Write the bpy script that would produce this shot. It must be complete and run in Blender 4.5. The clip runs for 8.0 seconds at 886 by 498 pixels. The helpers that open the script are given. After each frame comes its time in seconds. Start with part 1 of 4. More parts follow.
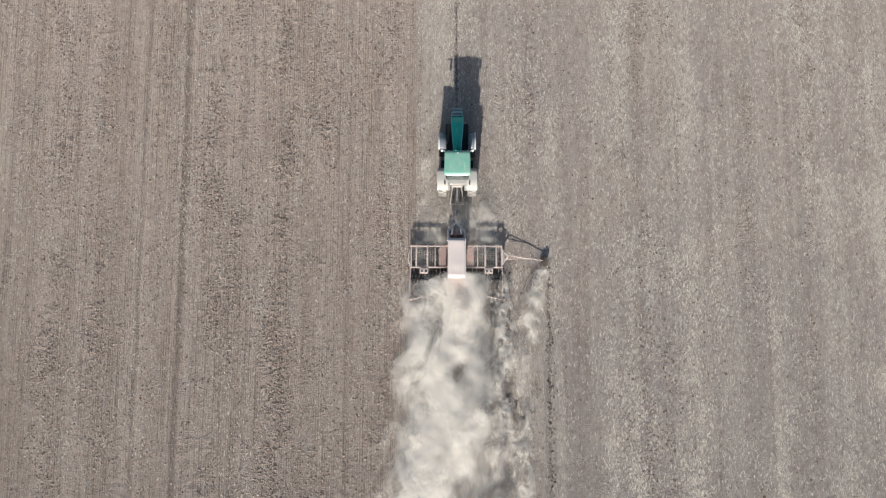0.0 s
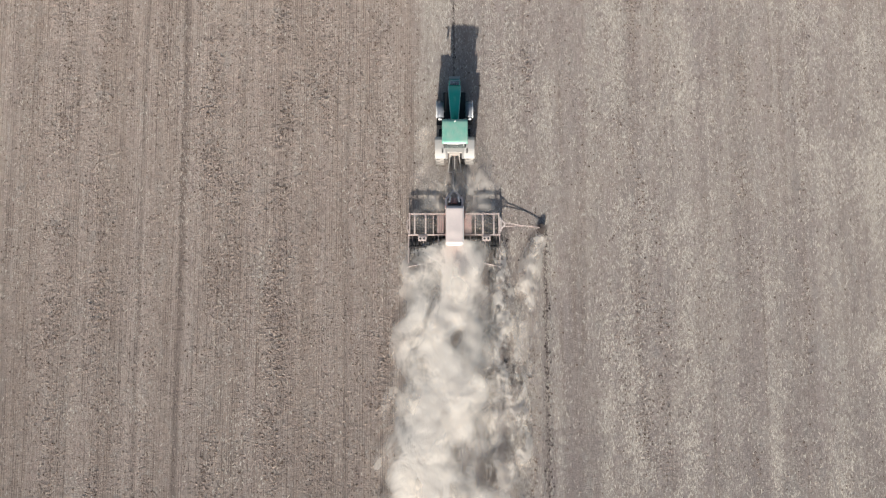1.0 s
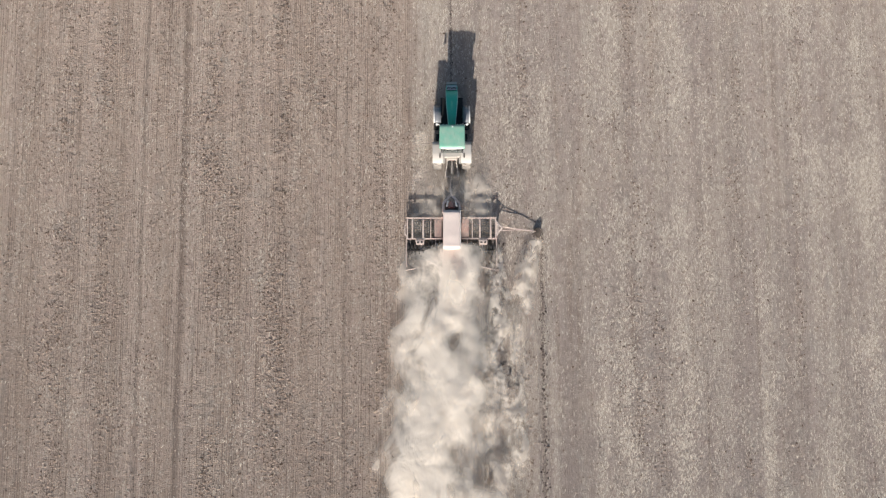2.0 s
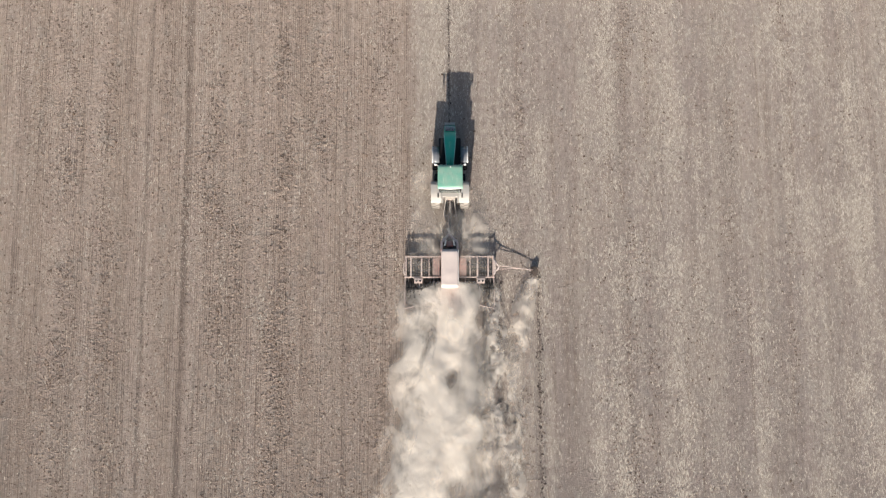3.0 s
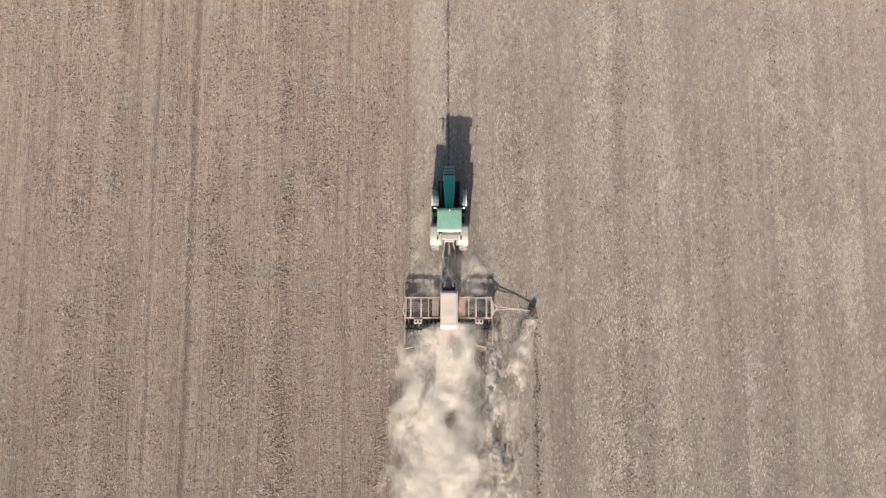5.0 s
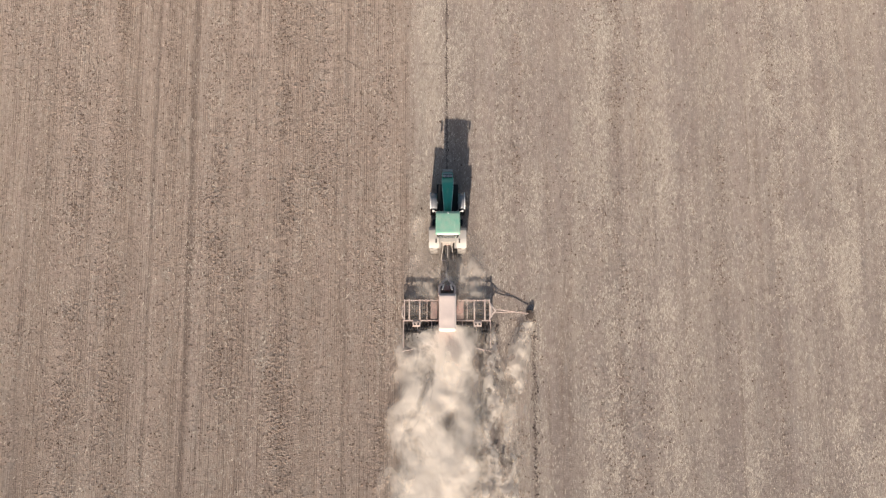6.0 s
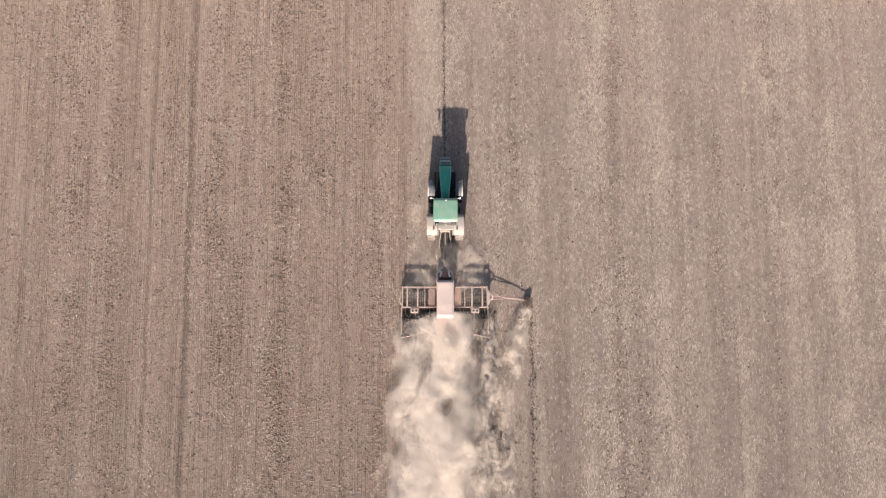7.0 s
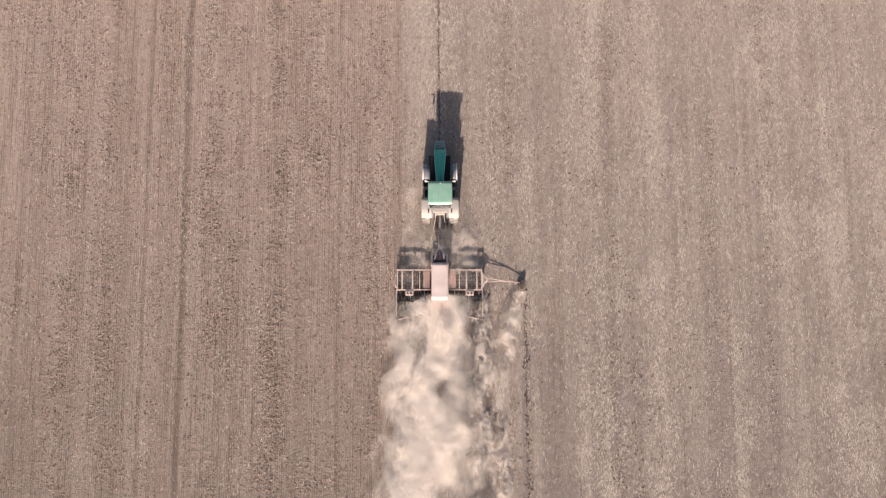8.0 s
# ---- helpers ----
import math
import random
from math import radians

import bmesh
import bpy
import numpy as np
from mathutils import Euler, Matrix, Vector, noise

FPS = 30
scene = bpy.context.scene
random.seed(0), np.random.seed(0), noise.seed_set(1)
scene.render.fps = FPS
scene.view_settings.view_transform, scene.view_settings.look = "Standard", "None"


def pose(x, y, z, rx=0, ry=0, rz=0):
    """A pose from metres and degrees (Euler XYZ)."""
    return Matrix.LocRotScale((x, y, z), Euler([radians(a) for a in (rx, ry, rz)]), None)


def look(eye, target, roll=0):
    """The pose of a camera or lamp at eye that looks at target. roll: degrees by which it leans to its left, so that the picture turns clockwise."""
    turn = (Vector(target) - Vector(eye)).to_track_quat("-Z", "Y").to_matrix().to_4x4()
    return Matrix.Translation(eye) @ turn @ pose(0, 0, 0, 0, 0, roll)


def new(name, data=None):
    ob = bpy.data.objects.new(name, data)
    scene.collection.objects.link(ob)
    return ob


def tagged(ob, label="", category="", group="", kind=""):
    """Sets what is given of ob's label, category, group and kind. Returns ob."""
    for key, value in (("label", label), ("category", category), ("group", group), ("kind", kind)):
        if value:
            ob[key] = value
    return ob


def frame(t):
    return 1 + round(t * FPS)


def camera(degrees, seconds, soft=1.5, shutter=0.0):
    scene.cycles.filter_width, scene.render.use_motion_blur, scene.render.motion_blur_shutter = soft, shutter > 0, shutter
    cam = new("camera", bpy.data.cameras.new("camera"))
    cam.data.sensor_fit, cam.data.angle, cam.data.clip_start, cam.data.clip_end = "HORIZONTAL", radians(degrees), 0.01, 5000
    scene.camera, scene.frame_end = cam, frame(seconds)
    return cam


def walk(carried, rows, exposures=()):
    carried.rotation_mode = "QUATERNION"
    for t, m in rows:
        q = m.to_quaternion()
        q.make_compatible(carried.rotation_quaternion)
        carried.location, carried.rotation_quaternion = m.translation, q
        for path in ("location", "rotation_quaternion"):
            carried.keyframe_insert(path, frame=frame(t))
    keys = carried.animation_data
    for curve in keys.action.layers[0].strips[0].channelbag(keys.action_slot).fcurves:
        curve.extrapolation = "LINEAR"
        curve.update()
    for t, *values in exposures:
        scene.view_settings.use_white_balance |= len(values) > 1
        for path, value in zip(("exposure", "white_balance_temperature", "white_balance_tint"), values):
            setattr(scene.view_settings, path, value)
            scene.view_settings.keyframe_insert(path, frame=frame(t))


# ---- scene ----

# A drone hangs about 80 m over a field and keeps pace with a tractor and its seed drill.
# World: x to the tractor's right, y ahead of it, z up; the tractor's rear end is near y = 0.
cam = camera(40.2, 8.0, soft=1.3)
PATH = [
    (0, -0.919, -18.698, 78.012, 10.858, -0.067, 0.161),
    (0.5, -0.935, -18.665, 78.524, 10.002, -0.073, 0.014),
    (1, -0.952, -18.568, 78.921, 9.114, -0.137, -0.105),
    (1.5, -0.955, -18.471, 79.403, 8.683, -0.195, -0.161),
    (3, -0.99, -17.289, 81.126, 9.969, -0.376, -0.097),
    (3.5, -1.007, -16.932, 81.723, 10.431, -0.403, -0.087),
    (4, -1.006, -16.596, 82.331, 10.714, -0.407, -0.043),
    (4.5, -1.017, -16.318, 82.764, 10.889, -0.418, -0.004),
    (6, -1.07, -15.913, 83.359, 10.853, -0.542, -0.034),
    (6.5, -1.116, -16.289, 83.503, 10.83, -0.606, -0.065),
    (7, -1.119, -16.836, 83.654, 10.822, -0.666, -0.122),
    (7.5, -1.074, -17.37, 83.825, 10.737, -0.745, -0.176),
    (8, -0.964, -17.995, 83.997, 10.743, -0.8, -0.184),
]

walk(cam, [(t, pose(x, y, z, rx, ry, rz)) for t, x, y, z, rx, ry, rz in PATH],
     exposures=[(0.0, 0.69, 5850, 5), (1.0, 0.73, 5980, 7), (1.5, 0.76, 6100, 9), (3.5, 0.77, 6350, 9), (4.5, 0.78, 6450, 9), (6.5, 0.77, 6850, 16), (8.0, 0.75, 6850, 21)])

# ---- light ----
SUN_WAY = Vector((0.088, 1.0, -0.395)).normalized()
world = bpy.data.worlds.new("sky")
scene.world = world
world.use_nodes = True
wn = world.node_tree.nodes
sky = wn.new("ShaderNodeTexSky")
sky.sky_type, sky.sun_disc = "NISHITA", False
sky.sun_elevation, sky.sun_rotation = radians(21.5), radians(185.0)
sky.air_density, sky.dust_density = 1.0, 2.0
world.node_tree.links.new(sky.outputs[0], wn["Background"].inputs[0])
wn["Background"].inputs[1].default_value = 0.07
sun_lamp = bpy.data.lights.new("sun", "SUN")
sun_lamp.energy, sun_lamp.angle, sun_lamp.color = 5.0, radians(0.5), (1.0, 0.92, 0.83)
sun = new("sun", sun_lamp)
sun.matrix_world = look((0, 0, 60), Vector((0, 0, 60)) + SUN_WAY)


# ---- materials ----
class Nodes:
    """Short ways to lay shader nodes."""

    def __init__(self, name):
        self.mat = bpy.data.materials.new(name)
        self.mat.use_nodes = True
        self.t = self.mat.node_tree
        self.bsdf = self.t.nodes["Principled BSDF"]
        self.out = self.t.nodes["Material Output"]

    def put(self, socket, value):
        if isinstance(value, bpy.types.NodeSocket):
            self.t.links.new(value, socket)
        elif isinstance(value, (tuple, list)):
            socket.default_value = (*value, 1.0) if len(value) == 3 and socket.type == "RGBA" else value
        else:
            socket.default_value = value

    def place(self):
        return self.t.nodes.new("ShaderNodeTexCoord").outputs["Object"]

    def scaled(self, place, x, y, z):
        n = self.t.nodes.new("ShaderNodeMapping")
        self.put(n.inputs["Vector"], place)
        n.inputs["Scale"].default_value = (x, y, z)
        return n.outputs[0]

    def noise(self, place, scale, detail=2.0, rough=0.5, distortion=0.0):
        n = self.t.nodes.new("ShaderNodeTexNoise")
        self.put(n.inputs["Vector"], place)
        n.inputs["Scale"].default_value, n.inputs["Detail"].default_value = scale, detail
        n.inputs["Roughness"].default_value, n.inputs["Distortion"].default_value = rough, distortion
        return n.outputs["Fac"]

    def math(self, op, a, b=0.0, c=0.0):
        n = self.t.nodes.new("ShaderNodeMath")
        n.operation = op
        for socket, value in zip(n.inputs, (a, b, c)):
            self.put(socket, value)
        return n.outputs[0]

    def step(self, value, low, high, to_low=0.0, to_high=1.0):
        n = self.t.nodes.new("ShaderNodeMapRange")
        n.interpolation_type = "SMOOTHSTEP"
        for socket, v in zip(n.inputs, (value, low, high, to_low, to_high)):
            self.put(socket, v)
        return n.outputs[0]

    def mix(self, factor, a, b, blend="MIX"):
        n = self.t.nodes.new("ShaderNodeMix")
        n.data_type, n.blend_type = "RGBA", blend
        self.put(n.inputs[0], factor)
        self.put(n.inputs[6], a)
        self.put(n.inputs[7], b)
        return n.outputs[2]

    def bump(self, height, strength, distance, below=None):
        n = self.t.nodes.new("ShaderNodeBump")
        self.put(n.inputs["Height"], height)
        n.inputs["Strength"].default_value, n.inputs["Distance"].default_value = strength, distance
        if below is not None:
            self.put(n.inputs["Normal"], below)
        return n.outputs[0]

    def split(self, place):
        n = self.t.nodes.new("ShaderNodeSeparateXYZ")
        self.put(n.inputs[0], place)
        return n.outputs

    def facing_up(self):
        n = self.t.nodes.new("ShaderNodeNewGeometry")
        return self.split(n.outputs["Normal"])[2]

    def random(self):
        return self.t.nodes.new("ShaderNodeNewGeometry").outputs["Random Per Island"]

    def finish(self, base, rough=0.6, metal=0.0, normal=None, spec=0.5):
        self.put(self.bsdf.inputs["Base Color"], base)
        self.put(self.bsdf.inputs["Roughness"], rough)
        self.put(self.bsdf.inputs["Metallic"], metal)
        self.put(self.bsdf.inputs["Specular IOR Level"], spec)
        if normal is not None:
            self.put(self.bsdf.inputs["Normal"], normal)
        return self.mat


DUST = (0.50, 0.44, 0.375)


def painted(name, base, rough, dust, metal=0.0, worn=0.35, behind=None):
    """Paint or rubber with a coat of field dust that lies thickest on upward faces, in patches."""
    m = Nodes(name)
    p = m.place()
    coarse, fine = m.noise(p, 2.3, 4.0, 0.6), m.noise(p, 26.0, 3.0, 0.6)
    tone = m.mix(m.step(fine, 0.35, 0.7, 0.0, worn), base, tuple(c * 0.6 for c in base))
    lie = m.step(m.facing_up(), -0.2, 0.9, 0.35, 1.0)
    patch = m.math("MULTIPLY", m.step(m.math("ADD", coarse, m.math("MULTIPLY", fine, 0.35)), 0.35, 0.9, dust * 0.55, min(1.0, dust * 1.35)), lie)
    if behind:
        # more dust settles towards the rear
        drift = m.math("MULTIPLY", m.step(m.split(p)[1], behind[0], behind[1], 0.0, 0.5), m.step(coarse, 0.3, 0.65, 0.6, 1.0))
        patch = m.math("MAXIMUM", patch, m.math("MULTIPLY", drift, lie))
    colour = m.mix(patch, tone, DUST)
    return m.finish(colour, m.step(patch, 0.0, 0.8, rough, 0.9), metal, m.bump(fine, 0.25, 0.01))


def soil_material():
    m = Nodes("dry_soil")
    p = m.place()
    x, y, z = m.split(p)
    bands = m.noise(m.scaled(p, 0.55, 0.010, 0), 1.0, 3.0, 0.6)
    streaks = m.noise(m.scaled(p, 2.6, 0.06, 0), 1.0, 3.0, 0.6)
    hair = m.noise(m.scaled(p, 14.0, 1.6, 0), 1.0, 2.0, 0.6)
    patches = m.noise(p, 0.16, 4.0, 0.55)
    blotch = m.noise(m.scaled(p, 0.9, 0.35, 0), 1.0, 4.0, 0.65)
    drawn = m.scaled(p, 1.15, 0.7, 1.0)
    grain = m.noise(drawn, 6.0, 4.0, 0.7)
    fine = m.noise(drawn, 17.0, 3.0, 0.7)
    wander = m.math("ADD", x, m.math("MULTIPLY_ADD", grain, 1.2, -0.6))
    stubble = m.step(wander, -3.4, -1.6)
    # drilled side: browner; stubble side: greyer with straw in it
    drilled = m.mix(m.step(bands, 0.3, 0.7), (0.362, 0.279, 0.221), (0.455, 0.361, 0.297))
    raw = m.mix(m.step(bands, 0.3, 0.7), (0.300, 0.245, 0.211), (0.375, 0.310, 0.270))
    base = m.mix(stubble, drilled, raw)
    base = m.mix(m.step(streaks, 0.52, 0.72, 0.0, 0.55), base, (0.225, 0.163, 0.125))
    base = m.mix(m.step(patches, 0.45, 0.75, 0.0, 0.35), base, (0.46, 0.378, 0.305))
    # grey and reddish cast in broad ragged patches
    base = m.mix(m.step(blotch, 0.52, 0.70, 0.0, 0.30), base, (0.36, 0.335, 0.295))
    base = m.mix(m.step(blotch, 0.46, 0.30, 0.0, 0.30), base, (0.36, 0.262, 0.228))
    lane = m.math("MULTIPLY", m.step(wander, -2.9, -1.9), m.step(wander, 0.0, -0.9))
    base = m.mix(m.math("MULTIPLY", lane, m.step(patches, 0.35, 0.65, 0.05, 0.35)), base, (0.53, 0.455, 0.36))
    flecks = m.math("ADD", m.math("MULTIPLY", hair, 0.6), m.math("MULTIPLY", fine, 0.4))
    lanes = m.noise(m.scaled(p, 0.62, 0.022, 0), 1.0, 5.0, 0.72)
    straw = m.math("MULTIPLY", m.step(flecks, 0.51, 0.58), m.step(stubble, 0.0, 1.0, 0.25, m.step(lanes, 0.38, 0.62, 0.10, 0.6)))
    base = m.mix(m.math("MULTIPLY", stubble, m.step(lanes, 0.48, 0.66, 0.0, 0.30)), base, (0.48, 0.415, 0.345))
    base = m.mix(m.math("MULTIPLY", stubble, m.step(lanes, 0.46, 0.34, 0.0, 0.4)), base, (0.265, 0.215, 0.19))
    base = m.mix(straw, base, (0.60, 0.525, 0.425))
    # crumbs: dark specks put the shade between them into the colour, others pale and dry
    base = m.mix(m.math("MULTIPLY", m.step(grain, 0.56, 0.68), m.step(stubble, 0.0, 1.0, 0.35, 0.22)), base, (0.18, 0.140, 0.114))
    base = m.mix(m.step(fine, 0.42, 0.30, 0.0, 0.38), base, (0.15, 0.115, 0.093))
    base = m.mix(m.step(fine, 0.57, 0.68, 0.0, 0.45), base, (0.56, 0.48, 0.395))
    lumps = m.noise(m.scaled(p, 1.0, 0.55, 1.0), 3.0, 3.0, 0.65)
    base = m.mix(m.step(lumps, 0.53, 0.66, 0.0, 0.38), base, (0.215, 0.162, 0.130))
    base = m.mix(m.step(lumps, 0.45, 0.33, 0.0, 0.30), base, (0.49, 0.41, 0.335))
    # seed rows, clear in some stretches and lost in others
    phase = m.math("MULTIPLY_ADD", x, 2 * math.pi / 0.15, m.math("MULTIPLY", m.noise(m.scaled(p, 0.9, 0.06, 0), 1.0, 2.0), 8.0))
    drawn_out = m.noise(m.scaled(p, 8.0, 0.13, 0), 1.0, 2.0, 0.6)
    rows = m.math("MULTIPLY_ADD", m.math("SINE", phase), 0.6, m.math("MULTIPLY_ADD", drawn_out, 3.8, -1.9))
    rows = m.math("MULTIPLY", rows, m.step(stubble, 0.0, 1.0, 1.0, 0.0))
    rows = m.math("MULTIPLY", rows, m.step(m.noise(m.scaled(p, 0.8, 0.05, 0), 1.0, 3.0), 0.36, 0.54, 0.3, 1.0))
    rows = m.math("MULTIPLY", rows, m.step(hair, 0.36, 0.56, 0.35, 1.0))
    base = m.mix(m.step(rows, 0.1, -1.0, 0.0, 0.76), base, (0.185, 0.136, 0.106))
    base = m.mix(m.step(rows, 0.2, 1.0, 0.0, 0.32), base, (0.52, 0.44, 0.36))
    # old wheel tracks in the drilled part
    for at, wide, much in ((-18.0, 0.34, 0.75), (-20.7, 0.2, 0.5), (-22.2, 0.16, 0.2), (-7.0, 0.3, 0.3), (-13.6, 0.14, 0.25), (-29.4, 0.35, 0.35)):
        track = m.step(m.math("ABSOLUTE", m.math("SUBTRACT", m.math("MULTIPLY_ADD", grain, 0.3, m.math("MULTIPLY_ADD", patches, 0.4, x)), at + 0.35)), wide, wide * 0.3)
        base = m.mix(m.math("MULTIPLY", track, m.step(hair, 0.3, 0.6, much * 0.35, much)), base, (0.19, 0.145, 0.117))
    # damp soil turned up by the marker disc and by the drill
    ragged = m.math("MULTIPLY_ADD", grain, 0.5, m.math("MULTIPLY_ADD", fine, 0.24, -0.37))
    fresh = m.math("MULTIPLY", m.step(m.math("ABSOLUTE", m.math("ADD", m.math("SUBTRACT", x, 6.02), ragged)), 0.17, 0.03), m.step(y, -4.3, -5.0))
    old = m.math("MULTIPLY", m.step(m.math("ABSOLUTE", m.math("ADD", m.math("SUBTRACT", x, 0.02), m.math("MULTIPLY", ragged, 0.4))), 0.13, 0.03), m.step(y, 0.0, 1.0))
    brink = m.math("MULTIPLY", m.step(m.math("ABSOLUTE", m.math("ADD", m.math("SUBTRACT", x, 3.32), m.math("MULTIPLY_ADD", lumps, 1.0, m.math("SUBTRACT", ragged, 0.5)))), 0.24, 0.06), m.math("MULTIPLY", m.step(y, -4.7, -5.4), m.step(y, -16.0, -10.0)))
    damp = m.math("MULTIPLY", m.math("MAXIMUM", m.math("MAXIMUM", fresh, brink), old), m.step(hair, 0.35, 0.55, 0.15, 0.65))
    base = m.mix(damp, base, (0.115, 0.086, 0.072))
    # freshly turned soil, its colour darkened further for the shade under the drill
    strip = m.math("ADD", m.math("ABSOLUTE", x), m.math("MULTIPLY", ragged, 0.6))
    tilled_shade = m.math("MULTIPLY", m.step(strip, 3.1, 2.8), m.math("MULTIPLY", m.step(y, -3.55, -3.9), m.step(y, -8.5, -6.0, 0.3, 1.0)))
    base = m.mix(m.math("MULTIPLY", tilled_shade, m.step(grain, 0.35, 0.6, 0.75, 0.95)), base, (0.125, 0.096, 0.080))
    # herringbone print of a tyre that passed before
    off = m.math("ABSOLUTE", m.math("SUBTRACT", x, 2.85))
    lug = m.math("SINE", m.math("MULTIPLY", m.math("SUBTRACT", y, m.math("MULTIPLY", off, 0.9)), 2 * math.pi / 0.27))
    tread = m.math("MULTIPLY", m.math("MULTIPLY", lug, m.step(off, 0.30, 0.20)), m.step(streaks, 0.35, 0.55, 0.2, 0.9))
    height = m.math("ADD", m.math("MULTIPLY", tread, 0.11), m.math("ADD", m.math("MULTIPLY", grain, m.step(stubble, 0.0, 1.0, 0.7, 0.4)), m.math("MULTIPLY", fine, m.step(stubble, 0.0, 1.0, 0.8, 0.75))))
    m.put(m.bsdf.inputs["Diffuse Roughness"], 1.0)
    return m.finish(base, 0.95, 0.0, m.bump(height, 1.0, 0.10), 0.15)


def clod_material(name, dark, light):
    m = Nodes(name)
    p = m.place()
    base = m.mix(m.random(), dark, light)
    fine = m.noise(p, 30.0, 3.0, 0.6)
    return m.finish(m.mix(m.step(fine, 0.35, 0.7, 0.0, 0.4), base, tuple(c * 0.7 for c in dark)), 0.95, 0.0, m.bump(fine, 0.5, 0.02), 0.2)


def dust_material(name, thick, scale, torn=0.3):
    """Airborne soil dust: light scatters off it and through it; its thickness varies in billows."""
    m = Nodes(name)
    p = m.place()
    a = m.t.nodes.new("ShaderNodeAttribute")
    a.attribute_name = "thickness"
    swirl = m.noise(m.scaled(p, 1.0, 0.6, 1.0), scale * 1.15, 5.0, 0.58, 0.7)
    wisps = m.noise(m.scaled(p, 1.0, 0.6, 1.0), scale * 3.2, 4.0, 0.6, 0.8)
    swirl = m.math("ADD", m.math("MULTIPLY", swirl, 0.75), m.math("MULTIPLY", wisps, 0.25))
    gaps = m.noise(m.scaled(p, 1.0, 0.8, 1.0), scale * 0.55, 2.0, 0.5, 0.4)
    body = m.math("MULTIPLY", m.math("MULTIPLY", a.outputs["Fac"], m.step(swirl, 0.34, 0.60, torn, 1.0)), m.step(gaps, 0.35, 0.56, 0.4 + torn, 1.0))
    body = m.math("MULTIPLY", m.step(body, 0.02, 0.9), thick)
    d, tr, tp, mx, my = (m.t.nodes.new("ShaderNode" + k) for k in ("BsdfDiffuse", "BsdfTranslucent", "BsdfTransparent", "MixShader", "MixShader"))
    folds = m.bump(m.math("ADD", swirl, m.math("MULTIPLY", m.noise(m.scaled(p, 1.0, 0.6, 1.0), scale * 7.0, 3.0, 0.6, 0.8), 0.12)), 0.4, 0.5)
    for n in (d, tr):
        m.put(n.inputs["Normal"], folds)
        n.inputs["Color"].default_value = (0.96, 0.87, 0.755, 1)
    mx.inputs[0].default_value = 0.35
    m.t.links.new(d.outputs[0], mx.inputs[1])
    m.t.links.new(tr.outputs[0], mx.inputs[2])
    m.put(my.inputs[0], body)
    m.t.links.new(tp.outputs[0], my.inputs[1])
    m.t.links.new(mx.outputs[0], my.inputs[2])
    m.t.links.new(my.outputs[0], m.out.inputs["Surface"])
    return m.mat


SOIL = soil_material()
CLOD = clod_material("soil_clod", (0.135, 0.090, 0.064), (0.48, 0.385, 0.31))
DAMP_CLOD = clod_material("damp_soil_clod", (0.06, 0.045, 0.038), (0.16, 0.122, 0.102))
STRAW = clod_material("straw", (0.36, 0.30, 0.245), (0.69, 0.61, 0.50))
GREEN = painted("green_paint", (0.022, 0.43, 0.29), 0.35, 0.05)
TRIM = painted("light_green_trim", (0.30, 0.62, 0.52), 0.35, 0.1)
GREEN_ROOF = painted("dusty_green_roof", (0.06, 0.42, 0.285), 0.35, 0.36, behind=(1.9, 0.45))
PALE_GREY = painted("pale_blue_grey_paint", (0.40, 0.46, 0.50), 0.4, 0.15)
DUSTED = painted("steel_under_dust", (0.42, 0.38, 0.34), 0.7, 0.7)
BLACK = painted("black_plastic", (0.006, 0.006, 0.007), 0.6, 0.015)
WEIGHT = painted("dusty_weight", (0.40, 0.47, 0.46), 0.5, 0.5)
RUBBER = painted("dusty_rubber", (0.03, 0.028, 0.027), 0.85, 0.58)
FRONT_RUBBER = painted("front_tyre_rubber", (0.012, 0.012, 0.013), 0.8, 0.06)
FENDER = painted("dusty_fender", (0.40, 0.39, 0.37), 0.6, 0.5)
FRONT_FENDER = painted("grey_fender", (0.17, 0.18, 0.20), 0.25, 0.10)
YELLOW = painted("yellow_rim_paint", (0.55, 0.38, 0.03), 0.4, 0.5)
WHITE = painted("white_paint", (0.72, 0.70, 0.66), 0.4, 0.25)
STEEL = painted("dull_steel", (0.23, 0.22, 0.21), 0.45, 0.4, 0.6)
SOILED = painted("soil_caked_steel", (0.05, 0.034, 0.026), 0.8, 0.05)
# steel coloured near-black to put the shade under the frame into the parts
GANG = painted("oily_black_steel", (0.014, 0.011, 0.010), 0.75, 0.03)
DARK_STEEL = painted("dark_steel", (0.05, 0.042, 0.04), 0.55, 0.15, 0.3)
RED = painted("faded_red_paint", (0.36, 0.10, 0.085), 0.55, 0.5)
DULL_RED = painted("dark_red_paint", (0.17, 0.085, 0.085), 0.6, 0.35)
PINK = painted("sun_bleached_red_frame", (0.62, 0.44, 0.39), 0.6, 0.5)
# bleached frame, colour raised to imitate dust-scattered light on the shaded drawbar and yoke
PALE_PINK = painted("dusty_bleached_frame", (0.80, 0.66, 0.60), 0.6, 0.4)
TARP = painted("cream_cover_cloth", (0.74, 0.60, 0.54), 0.75, 0.30, worn=0.2)
TINE = painted("dusty_dark_tine", (0.10, 0.075, 0.068), 0.6, 0.35)


def glass_material():
    m = Nodes("tinted_glass")
    m.put(m.bsdf.inputs["Transmission Weight"], 0.9)
    return m.finish((0.35, 0.42, 0.40), 0.05)


GLASS = glass_material()


